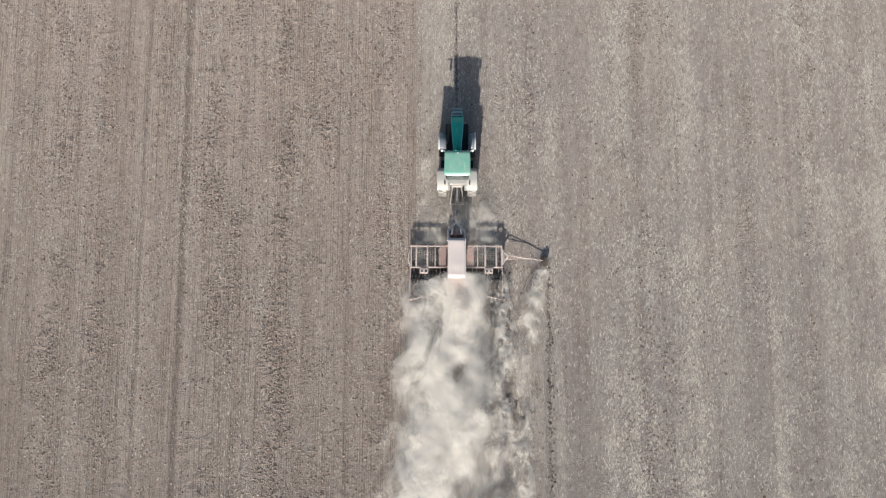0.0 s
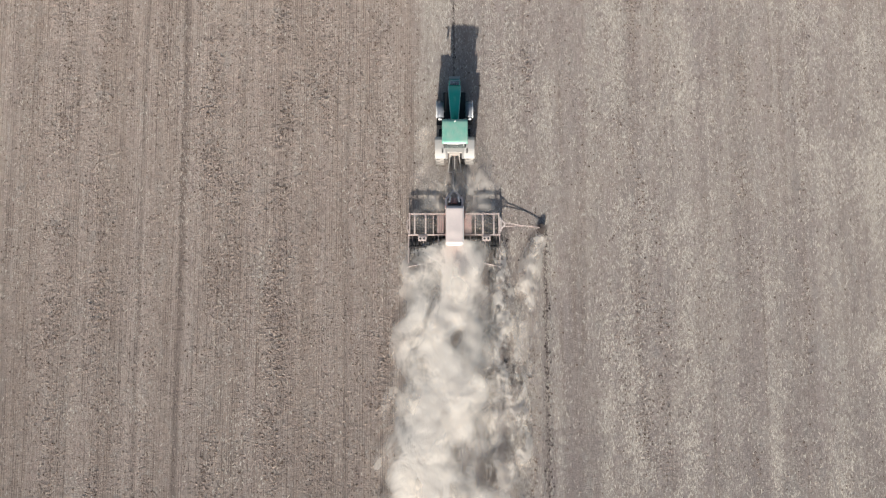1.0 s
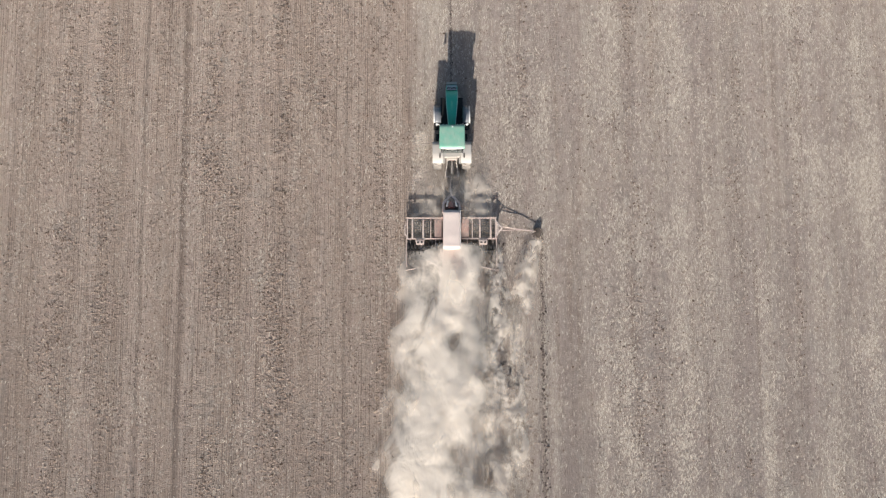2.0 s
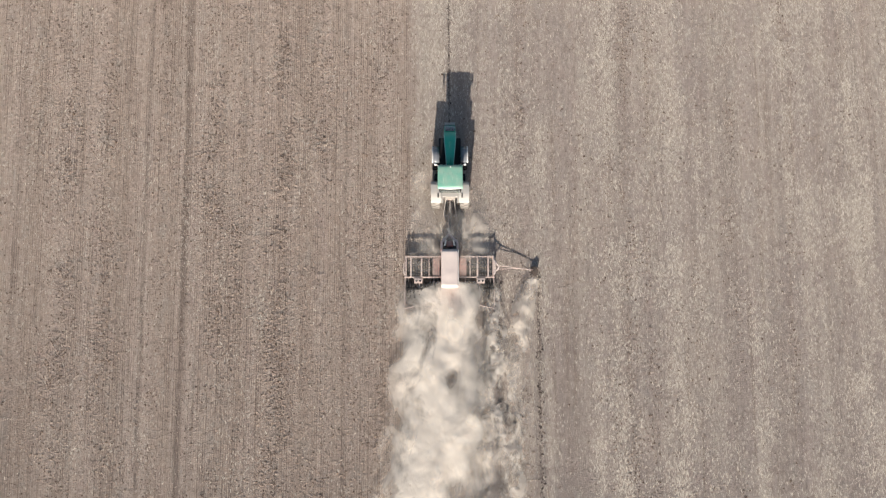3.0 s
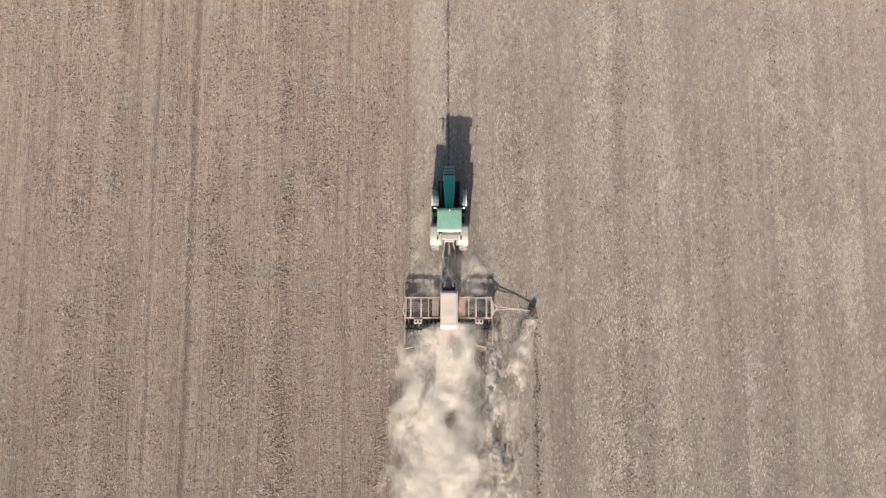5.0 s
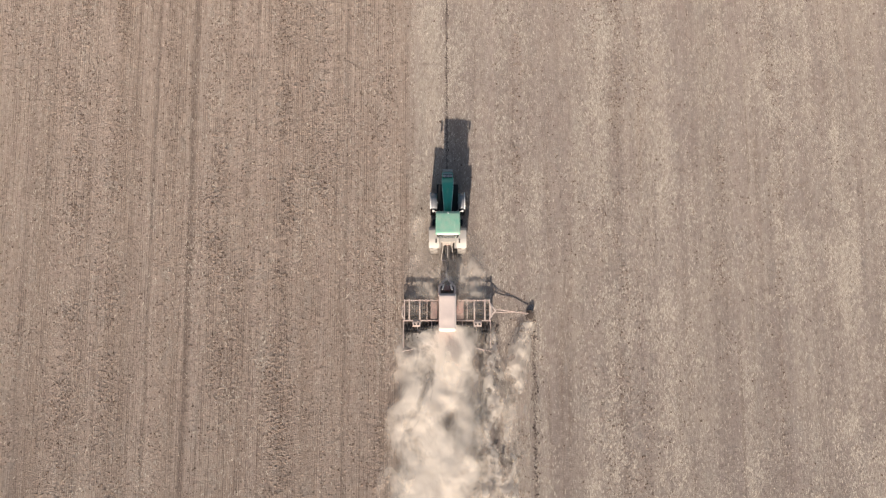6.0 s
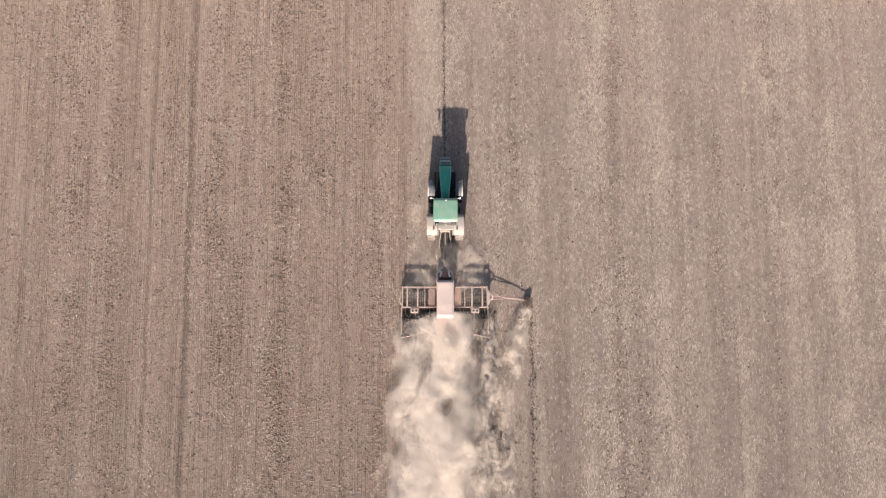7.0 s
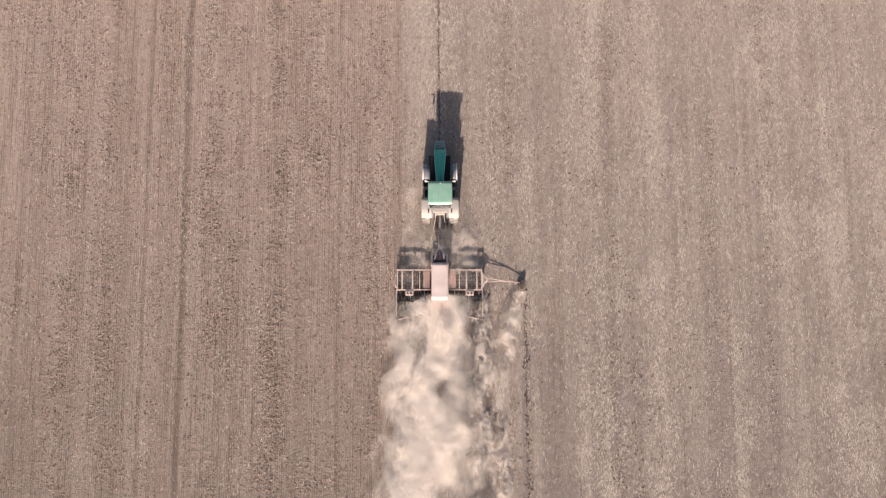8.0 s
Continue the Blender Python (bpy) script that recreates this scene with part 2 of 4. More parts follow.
# ---- mesh helpers ----
def part(name, bm, material, parent=None, label="", smooth=False, bevel=0.0):
    """Links a bmesh as one mesh object, under parent if there is one."""
    if bevel:
        sharp = [e for e in bm.edges if len(e.link_faces) == 2 and e.calc_face_angle(0.0) > 0.6]
        bmesh.ops.bevel(bm, geom=sharp, offset=bevel, segments=2, affect="EDGES", clamp_overlap=True)
    bmesh.ops.recalc_face_normals(bm, faces=bm.faces)
    me = bpy.data.meshes.new(name)
    bm.to_mesh(me)
    bm.free()
    me.materials.append(material)
    if smooth:
        me.shade_smooth()
    ob = new(name, me)
    ob.parent = parent
    if label:
        tagged(ob, label)
    return ob


def repeat(ob, x=0.0, y=0.0, z=0.0, parent=None):
    """Another object on the same mesh, moved by x, y, z; its children come along."""
    c = new(ob.name.split(".")[0], ob.data)
    c.parent = parent or ob.parent
    c.matrix_basis = Matrix.Translation((x, y, z)) @ ob.matrix_basis
    if "label" in ob:
        c["label"] = ob["label"]
    for k in ob.children:
        repeat(k, parent=c)
    return c


def thing(name, at, label, category, group="", kind=""):
    e = new(name)
    e.location = at
    return tagged(e, label, category, group, kind)


def box(bm, x0, x1, y0, y1, z0, z1):
    m = Matrix.Translation(((x0 + x1) / 2, (y0 + y1) / 2, (z0 + z1) / 2)) @ Matrix.Diagonal((x1 - x0, y1 - y0, z1 - z0, 1))
    bmesh.ops.create_cube(bm, size=1.0, matrix=m)
    return bm


def along(p, q):
    p, q = Vector(p), Vector(q)
    return Matrix.Translation((p + q) / 2) @ (q - p).to_track_quat("Z", "Y").to_matrix().to_4x4(), (q - p).length


def bar(bm, p, q, w, h=None):
    m, n = along(p, q)
    bmesh.ops.create_cube(bm, size=1.0, matrix=m @ Matrix.Diagonal((w, h or w, n, 1)))
    return bm


def rod(bm, p, q, r, r2=None, n=12):
    m, d = along(p, q)
    bmesh.ops.create_cone(bm, cap_ends=True, segments=n, radius1=r, radius2=r if r2 is None else r2, depth=d, matrix=m)
    return bm


def loft(bm, rings):
    rows = [[bm.verts.new(v) for v in ring] for ring in rings]
    n = len(rows[0])
    for a, b in zip(rows, rows[1:]):
        for i in range(n):
            bm.faces.new((a[i], a[(i + 1) % n], b[(i + 1) % n], b[i]))
    bm.faces.new(rows[0])
    bm.faces.new(rows[-1])
    return bm


def lathe(bm, profile, n=40):
    """Turns (x, radius) pairs round the x axis; the profile is closed."""
    rows = [[bm.verts.new((x, r * math.cos(a), r * math.sin(a))) for x, r in profile] for a in (2 * math.pi * i / n for i in range(n))]
    k = len(profile)
    for i in range(n):
        a, b = rows[i], rows[(i + 1) % n]
        for j in range(k):
            bm.faces.new((a[j], a[(j + 1) % k], b[(j + 1) % k], b[j]))
    return bm


def tube(bm, points, r, n=8):
    for p, q in zip(points, points[1:]):
        rod(bm, p, q, r, n=n)
    return bm


def np_mesh(name, verts, faces, material, smooth=False):
    """A mesh object from arrays; all faces have the same number of corners."""
    me = bpy.data.meshes.new(name)
    k = faces.shape[1]
    me.vertices.add(len(verts))
    me.vertices.foreach_set("co", verts.astype(np.float32).ravel())
    me.loops.add(faces.size)
    me.loops.foreach_set("vertex_index", faces.astype(np.int32).ravel())
    me.polygons.add(len(faces))
    me.polygons.foreach_set("loop_start", np.arange(len(faces), dtype=np.int32) * k)
    me.update(calc_edges=True)
    me.materials.append(material)
    if smooth:
        me.shade_smooth()
    return new(name, me)


def lattice(x, y, seed):
    h = (x.astype(np.int64) * 374761393 + y.astype(np.int64) * 668265263 + seed * 1442695041) & 0x7FFFFFFF
    h = ((h ^ (h >> 13)) * 1274126177) & 0x7FFFFFFF
    return ((h ^ (h >> 16)) & 0xFFFF) / 65535.0


def rough(x, y, cx, cy, seed):
    """Smooth value noise, 0 to 1, with cells of cx by cy metres."""
    u, v = x / cx, y / cy
    i, j = np.floor(u), np.floor(v)
    fu, fv = u - i, v - j
    fu, fv = fu * fu * (3 - 2 * fu), fv * fv * (3 - 2 * fv)
    a = lattice(i, j, seed) * (1 - fu) + lattice(i + 1, j, seed) * fu
    b = lattice(i, j + 1, seed) * (1 - fu) + lattice(i + 1, j + 1, seed) * fu
    return a * (1 - fv) + b * fv


# ---- the field ----
# lines along the rows where clods lie thick: x, half width, how many
CLOD_LINES = ((-26.1, 1.0, 0.4), (-23.5, 0.8, 0.45), (-19.8, 0.6, 0.3), (-16.3, 0.9, 0.5), (-14.5, 0.5, 0.3), (-11.6, 0.8, 0.7), (-8.85, 0.8, 0.5),
              (-6.6, 0.5, 0.2), (-4.6, 0.9, 0.42), (3.7, 0.25, 0.35), (5.0, 0.3, 0.55), (10.8, 0.4, 0.22), (12.3, 0.5, 0.36), (13.6, 0.4, 0.30), (19.3, 0.4, 0.22), (23.3, 0.4, 0.22))


def cloddy(x):
    c = np.where(x < -2.4, 0.09, 0.02)
    for at, half, much in CLOD_LINES:
        c = np.maximum(c, much * np.exp(-((x - at) / half) ** 2))
    return c


def lines_in(x, y):
    """Furrows: the marker's line that the tractor follows, the new one, and wheel ruts."""
    h = -0.06 * np.exp(-((x - 0.02) / 0.07) ** 2) * (y > -2)
    h -= 0.08 * np.exp(-((x - 5.9) / 0.11) ** 2) * (y < -4.3)
    h += 0.06 * np.exp(-((x - 6.2) / 0.12) ** 2) * (y < -4.3) + 0.05 * np.exp(-((x - 5.6) / 0.14) ** 2) * (y < -4.3)
    h += (0.10 * np.exp(-((x - 3.12) / 0.16) ** 2) - 0.08 * np.exp(-((x - 3.4) / 0.14) ** 2)) * (y < -5.2) * np.clip((y + 16) / 6, 0, 1)
    for at in (-18.0, -20.7, -7.0):
        h -= 0.03 * np.exp(-((x - at) / 0.14) ** 2)
    return h


def field_height(x, y):
    c = cloddy(x) * (0.45 + 0.9 * rough(x, y, 1.4, 4.0, 5))
    h = c * 0.05 * np.maximum(rough(x, y, 0.24, 0.24, 1) - 0.45, 0) / 0.55
    h += 0.04 * np.maximum(rough(x, y, 0.25, 0.3, 2) - 0.5, 0) * np.where(x < -2.4, 1 + c, 0.5)
    h += 0.05 * (rough(x, y, 1.3, 30.0, 3) - 0.5) + 0.04 * (rough(x, y, 0.5, 9.0, 4) - 0.5)
    edge = np.clip((40 - np.abs(x)) / 4, 0, 1) * np.clip((34 - np.abs(y + 2)) / 4, 0, 1)
    return (h + lines_in(x, y) * (0.7 + 0.6 * rough(x, y, 0.4, 0.7, 6))) * edge


def field():
    far = np.geomspace(1.0, 3000.0, 22)
    xs = np.concatenate((-35.5 - far[::-1], np.linspace(-35.5, 35.5, 640), 35.5 + far))
    ys = np.concatenate((-28.0 - far[::-1], np.linspace(-28.0, 22.0, 440), 22.0 + far))
    gx, gy = np.meshgrid(xs, ys)
    v = np.stack((gx, gy, field_height(gx, gy)), -1).reshape(-1, 3)
    n = len(xs)
    i = (np.arange(len(ys) - 1)[:, None] * n + np.arange(n - 1)[None]).ravel()
    ob = np_mesh("ground", v, np.stack((i, i + 1, i + n + 1, i + n), -1), SOIL, True)
    tagged(ob, "dry grey-brown field soil with drilled rows and straw stubble", "field", kind="structure")


def scatter(name, count, seed, chance, size, power, shape, faces, material, label, category, stretch, turned, tall):
    """Many small bits lying on the soil, thick where chance(x, y) is high."""
    r = np.random.default_rng(seed)
    x, y = r.uniform(-34, 35, count * 9), r.uniform(-25, 19, count * 9)
    keep = np.flatnonzero(r.uniform(0, 1, count * 9) < chance(x, y))[:count]
    x, y = x[keep], y[keep]
    k = len(keep)
    turn = r.normal(0, turned, k)
    s = size[0] + (size[1] - size[0]) * r.uniform(0, 1, k) ** power
    v = np.asarray(shape, float)[None] * (1 + 0.35 * r.uniform(-1, 1, (k, len(shape), 3)))
    v = v * np.stack((s, s * stretch * r.uniform(0.6, 1.4, k), s * tall * r.uniform(0.5, 1.2, k)), -1)[:, None]
    c, sn = np.cos(turn)[:, None], np.sin(turn)[:, None]
    w = np.stack((v[..., 0] * c - v[..., 1] * sn + x[:, None], v[..., 0] * sn + v[..., 1] * c + y[:, None],
                  v[..., 2] + (field_height(x, y) + s * 0.1)[:, None]), -1)
    f = np.asarray(faces)[None] + (np.arange(k) * len(shape))[:, None, None]
    ob = np_mesh(name, w.reshape(-1, 3), f.reshape(-1, 3), material)
    tagged(ob, label, category, kind="stuff")


# a clod half sunk in the soil, and a bit of straw with a ridge
LUMP = ((1, -0.2, -0.4), (0.3, 1, -0.4), (-0.9, 0.5, -0.4), (-0.6, -0.9, -0.4), (0.45, -0.35, 0.75), (-0.2, 0.3, 0.95))
LUMP_F = ((0, 1, 4), (1, 5, 4), (1, 2, 5), (2, 3, 5), (3, 4, 5), (3, 0, 4))
SLIVER = ((-1, -1, -0.3), (1, -1, -0.3), (0.8, 1, -0.3), (-0.8, 1, -0.3), (0, -0.9, 1), (0, 0.9, 1.2))
SLIVER_F = ((0, 4, 5), (0, 5, 3), (1, 2, 5), (1, 5, 4))


def hidden(x, y):
    """Where the drill has just turned everything under."""
    return (np.abs(x) < 3.2) & (y < -4)


def damp_chance(x, y):
    lines = 0.45 * np.exp(-((x - 6.05) / 0.17) ** 2) * (y < -4.6) + 0.3 * np.exp(-((x - 0.02) / 0.09) ** 2) * (y > 3) + 0.8 * np.exp(-((x - 3.16 - 0.4 * rough(x * 0, y, 1.0, 0.8, 29)) / 0.15) ** 2) * (y < -5.3) * np.clip((y + 16) / 6, 0, 1)
    # soil flung back and inwards by the marker disc
    flung = 0.9 * np.exp(-((x - 5.70 - 0.75 * (y + 4.6)) / 0.13) ** 2) * (y < -4.5) * np.exp((y + 4.6) / 0.9)
    return np.clip(lines + flung + 0.25 * hidden(x, y) * (y > -7), 0, 1)


def clod_chance(x, y):
    patchy = np.clip(2.1 * rough(x, y, 0.7, 2.2, 7) * (0.4 + rough(x, y, 2.2, 7.0, 17)) - 0.35, 0, 1.6)
    return np.clip((cloddy(x + 0.5 * (rough(x, y, 0.8, 3.0, 19) - 0.5)) * patchy + np.where(x < -2.4, 0.03, 0.008)) * (1 - 0.8 * hidden(x, y)), 0, 1)


def straw_chance(x, y):
    side = np.where(x > -2.6, 0.34 + 0.005 * np.clip(x - 12, 0, 16), 0.07)
    lane = 0.25 + 1.5 * rough(x, y, 0.9, 16.0, 8) ** 3 + sum(0.7 * np.exp(-((x - at) / 0.55) ** 2) for at in (3.9, 11.3, 15.7, 24.6, 28.0)) + 0.5 * np.exp(-((x + 1.9) / 0.8) ** 2) * (y > 0)
    tufts = 0.35 + 1.3 * rough(x, y, 0.8, 1.1, 21) * rough(x, y, 2.5, 4.0, 22) * 2
    smooth_strip = 1 - 0.6 * np.exp(-((x - 8.2) / 0.9) ** 4)
    return np.clip(side * lane * tufts * smooth_strip * (1 - 0.9 * hidden(x, y)), 0, 1)


# ---- the tractor ----
def wheel(name, parent, at, radius, width, rim_r, tyre_mat, rim_mat, lugs):
    hub = thing(name, at, "", "")
    hub.parent = parent
    h = width / 2
    bm = bmesh.new()
    lathe(bm, ((-h * 0.8, rim_r), (-h, rim_r + 0.10), (-h, radius - 0.14), (-h * 0.82, radius - 0.05), (0, radius - 0.03), (h * 0.82, radius - 0.05),
               (h, radius - 0.14), (h, rim_r + 0.10), (h * 0.8, rim_r)))
    for i in range(lugs):
        for side in (-1, 1):
            a = 2 * math.pi * (i + 0.25 * side) / lugs
            b = a + 0.5 * math.pi / lugs
            bar(bm, (side * h * 0.95, (radius - 0.05) * math.cos(a), (radius - 0.05) * math.sin(a)), (side * 0.01, (radius - 0.01) * math.cos(b), (radius - 0.01) * math.sin(b)), 0.06, 0.055)
    part("tyre", bm, tyre_mat, hub)
    bm = bmesh.new()
    lathe(bm, ((-h * 0.78, rim_r - 0.02), (-h * 0.78, rim_r), (h * 0.78, rim_r), (h * 0.78, rim_r - 0.02), (0.06, rim_r - 0.10), (0.05, 0.02), (-0.02, 0.02), (-0.02, rim_r - 0.10)), 28)
    rod(bm, (-0.12, 0, 0), (0.12, 0, 0), 0.13, n=16)
    part("rim", bm, rim_mat, hub)
    return hub


def arc_fender(bm, x0, x1, yc, zc, r, a0, a1, thick, n=10):
    """A mudguard bent round a wheel; angles in degrees from straight ahead, upwards."""
    rings = []
    for i in range(n + 1):
        a = radians(a0 + (a1 - a0) * i / n)
        c, s = math.cos(a), math.sin(a)
        rings.append([(x0, yc + r * c, zc + r * s), (x1, yc + r * c, zc + r * s), (x1, yc + (r + thick) * c, zc + (r + thick) * s), (x0, yc + (r + thick) * c, zc + (r + thick) * s)])
    return loft(bm, rings)


def rounded(y, half, low, top, crown, n=6):
    """A cross-section in x and z with rounded upper corners."""
    pts = [(-half, y, low)]
    for i in range(n + 1):
        a = math.pi * (1 - i / n)
        pts.append((half * math.copysign(abs(math.cos(a)) ** 0.3, math.cos(a)), y, top - crown + crown * math.sin(a) ** 0.7))
    pts.append((half, y, low))
    return pts


def tractor():
    t = thing("tractor", (0.035, 0, 0), "green farm tractor with dusty cab roof and beige dusted rear wheels", "tractor")
    rear_y, front_y = 0.52, 3.10
    # driveline and axles
    bm = box(bmesh.new(), -0.28, 0.28, 0.1, 3.9, 0.62, 1.05)
    box(bm, -0.2, 0.2, 3.9, 4.75, 0.7, 1.0)
    part("chassis", bm, BLACK, t, bevel=0.03)
    bm = rod(bmesh.new(), (-0.95, rear_y, 0.93), (0.95, rear_y, 0.93), 0.14)
    rod(bm, (-0.4, rear_y, 0.93), (0.4, rear_y, 0.93), 0.25)
    part("rear_axle", bm, BLACK, t)
    bm = rod(bmesh.new(), (-0.9, front_y, 0.76), (0.9, front_y, 0.76), 0.10)
    part("front_axle", bm, BLACK, t)
    for s in (-1, 1):
        wheel("rear_wheel", t, (s * 0.965, rear_y, 0.94), 0.94, 0.62, 0.51, RUBBER, YELLOW, 20)
        wheel("front_wheel", t, (s * 0.95, front_y, 0.77), 0.77, 0.48, 0.40, FRONT_RUBBER, YELLOW, 18)
    # bonnet: narrow at the cab, broader at the nose
    bm = loft(bmesh.new(), [rounded(2.0, 0.20, 1.05, 2.02, 0.08), rounded(3.2, 0.31, 1.0, 1.97, 0.08), rounded(4.1, 0.385, 0.95, 1.87, 0.08), rounded(4.73, 0.40, 0.92, 1.76, 0.08)])
    hood = part("hood", bm, GREEN, t, "dark green bonnet in the cab's shade", True)
    for s in (-1, 1):
        bm = tube(bmesh.new(), [(s * 0.205, 2.10, 1.99), (s * 0.305, 3.2, 1.94), (s * 0.378, 4.1, 1.84), (s * 0.393, 4.73, 1.73)], 0.024)
        part("hood_trim", bm, TRIM, hood)
    bm = loft(bmesh.new(), [rounded(2.3, 0.05, 1.9, 2.045, 0.03), rounded(4.0, 0.07, 1.8, 1.90, 0.03)])
    part("hood_ridge", bm, GREEN, hood, smooth=True)
    bm = loft(bmesh.new(), [rounded(4.76, 0.375, 0.9, 1.73, 0.10), rounded(5.12, 0.375, 0.9, 1.66, 0.10), rounded(5.22, 0.35, 0.95, 1.55, 0.14)])
    nose = part("nose", bm, GREEN, t, "bonnet nose with dark cooling slots", True)
    for y, z in ((4.80, 1.725), (4.90, 1.705), (5.00, 1.685)):
        bm = box(bmesh.new(), -0.31, 0.31, y - 0.022, y + 0.022, z - 0.01, z + 0.016)
        part("slot", bm, BLACK, nose)
    for y, z in ((4.85, 1.72), (4.95, 1.70), (5.06, 1.678), (5.13, 1.66)):
        bm = box(bmesh.new(), -0.345, 0.345, y - 0.02, y + 0.02, z - 0.02, z + 0.02)
        part("slot_bar", bm, PALE_GREY, nose)
    for s in (-1, 1):
        bm = loft(bmesh.new(), [[(s * (0.2 + 0.13 * c), 5.20 - 0.02 * (c > 0), 1.22 + 0.10 * d) for c, d in ((-1, -1), (1, -1), (1, 1), (-1, 1))], [(s * (0.2 + 0.13 * c), 5.25 - 0.02 * (c > 0), 1.22 + 0.10 * d) for c, d in ((-1, -1), (1, -1), (1, 1), (-1, 1))]])
        part("headlight", bm, WHITE, nose)
    # front weights on their carrier
    bm = box(bmesh.new(), -0.36, 0.36, 4.9, 5.24, 0.78, 0.95)
    carrier = part("weight_carrier", bm, BLACK, t, bevel=0.01)
    for i in range(8):
        x = -0.31 + i * 0.0886
        bm = box(bmesh.new(), x - 0.040, x + 0.040, 5.24, 5.46, 0.62, 1.56)
        part("weight", bm, WEIGHT, carrier, bevel=0.03)
    # mudguards
    for s in (-1, 1):
        bm = arc_fender(bmesh.new(), min(s * 0.72, s * 1.20), max(s * 0.72, s * 1.20), front_y, 0.77, 0.86, 36, 122, 0.03)
        rod(bm, (s * 0.62, front_y, 0.9), (s * 0.75, front_y, 1.63), 0.03)
        f = part("front_fender", bm, FRONT_FENDER, t, "grey plastic front mudguard", True)
        # white strip that imitates the sunlit glint on the mudguard's outer edge
        bm = arc_fender(bmesh.new(), min(s * 1.14, s * 1.22), max(s * 1.14, s * 1.22), front_y, 0.77, 0.865, 34, 124, 0.035)
        part("fender_lip", bm, WHITE, f)
        side = [(rear_y + 1.03 * math.cos(radians(a)), 0.98 + 1.0 * math.sin(radians(a))) for a in (134, 127, 120, 113, 106, 98, 91)]
        side += [(0.75, 1.985), (0.98, 1.975), (1.14, 1.92), (1.21, 1.78), (1.24, 1.58), (1.26, 1.35)]
        inner, outer = min(s * 0.60, s * 1.285), max(s * 0.60, s * 1.285)
        bm = loft(bmesh.new(), [[(inner, y, z), (outer, y, z), (outer, y + 0.012 * (y - rear_y), z + 0.05), (inner, y + 0.012 * (y - rear_y), z + 0.05)] for y, z in side])
        box(bm, min(s * 0.56, s * 0.60), max(s * 0.56, s * 0.60), 0.0, 1.2, 1.05, 1.95)
        f = part("rear_fender", bm, FENDER, t, "pale dusted rear mudguard", bevel=0.02)
        bm = box(bmesh.new(), s * 0.80 - 0.045, s * 0.80 + 0.045, 0.10, 0.40, 2.0, 2.06)
        part("tail_light", bm, DARK_STEEL, f, bevel=0.01)
    bm = box(bmesh.new(), -0.62, 0.62, 0.22, 0.56, 1.80, 1.86)
    for s in (-1, 1):
        box(bm, min(s * 0.45, s * 0.62), max(s * 0.45, s * 0.62), -0.22, 0.22, 1.74, 1.80)
    part("rear_shelf", bm, FENDER, t, "pale dusted shelf behind the cab", bevel=0.015)
    # cab
    bm = bmesh.new()
    for s in (-1, 1):
        bar(bm, (s * 0.62, 0.50, 1.1), (s * 0.70, 0.46, 2.75), 0.07)
        bar(bm, (s * 0.70, 1.30, 1.1), (s * 0.72, 1.25, 2.75), 0.06)
        bar(bm, (s * 0.55, 2.12, 1.1), (s * 0.70, 1.95, 2.75), 0.07)
    box(bm, -0.66, 0.66, 0.45, 2.1, 1.0, 1.12)
    frame_ob = part("cab_frame", bm, BLACK, t)
    for s in (-1, 1):
        bm = loft(bmesh.new(), [[(s * 0.66, 0.52, 1.12), (s * 0.62, 2.05, 1.12), (s * 0.645, 2.05, 1.12), (s * 0.685, 0.52, 1.12)], [(s * 0.70, 0.50, 2.74), (s * 0.70, 1.93, 2.74), (s * 0.72, 1.93, 2.74), (s * 0.72, 0.50, 2.74)]])
        part("side_window", bm, GLASS, frame_ob)
    bm = loft(bmesh.new(), [[(-0.55, 2.10, 1.12), (0.55, 2.10, 1.12), (0.55, 2.12, 1.12), (-0.55, 2.12, 1.12)], [(-0.66, 1.96, 2.74), (0.66, 1.96, 2.74), (0.66, 1.98, 2.74), (-0.66, 1.98, 2.74)]])
    part("windscreen", bm, GLASS, frame_ob)
    bm = loft(bmesh.new(), [[(-0.6, 0.47, 1.3), (0.6, 0.47, 1.3), (0.6, 0.49, 1.3), (-0.6, 0.49, 1.3)], [(-0.66, 0.44, 2.74), (0.66, 0.44, 2.74), (0.66, 0.46, 2.74), (-0.66, 0.46, 2.74)]])
    part("rear_window", bm, GLASS, frame_ob)
    bm = box(bmesh.new(), -0.26, 0.26, 0.75, 1.25, 1.12, 1.55)
    box(bm, -0.26, 0.26, 0.66, 0.80, 1.5, 2.1)
    part("seat", bm, BLACK, frame_ob, bevel=0.05)
    # roof, slightly broader behind, with a crown and ribs
    def roof_section(y):
        e = min((y - 0.54) / 0.16, (2.14 - y) / 0.24, 1.0)
        e = 1 - (1 - max(e, 0.0)) ** 2
        half = (0.845 - 0.012 * (y - 0.54)) * (0.955 + 0.045 * e ** 0.6)
        return rounded(y, half, 2.74, 2.85 + 0.13 * e ** 0.5 + 0.01 * math.sin(math.pi * (y - 0.54) / 1.77), 0.05 + 0.03 * e, 14)
    bm = loft(bmesh.new(), [roof_section(y) for y in (0.54, 0.56, 0.60, 0.65, 0.72, 0.95, 1.25, 1.55, 1.75, 1.90, 1.98, 2.05, 2.10, 2.135)])
    roof = part("cab_roof", bm, GREEN_ROOF, t, "pale green dusty cab roof", True)
    for x in (-0.45, -0.15, 0.15, 0.45):
        bm = loft(bmesh.new(), [rounded(0.84, 0.014, 2.93, 2.984, 0.008), rounded(1.4, 0.014, 2.93, 2.993, 0.008), rounded(1.86, 0.014, 2.93, 2.984, 0.008)])
        bmesh.ops.translate(bm, vec=(x, 0, 0), verts=bm.verts)
        part("roof_rib", bm, GREEN_ROOF, roof, smooth=True)
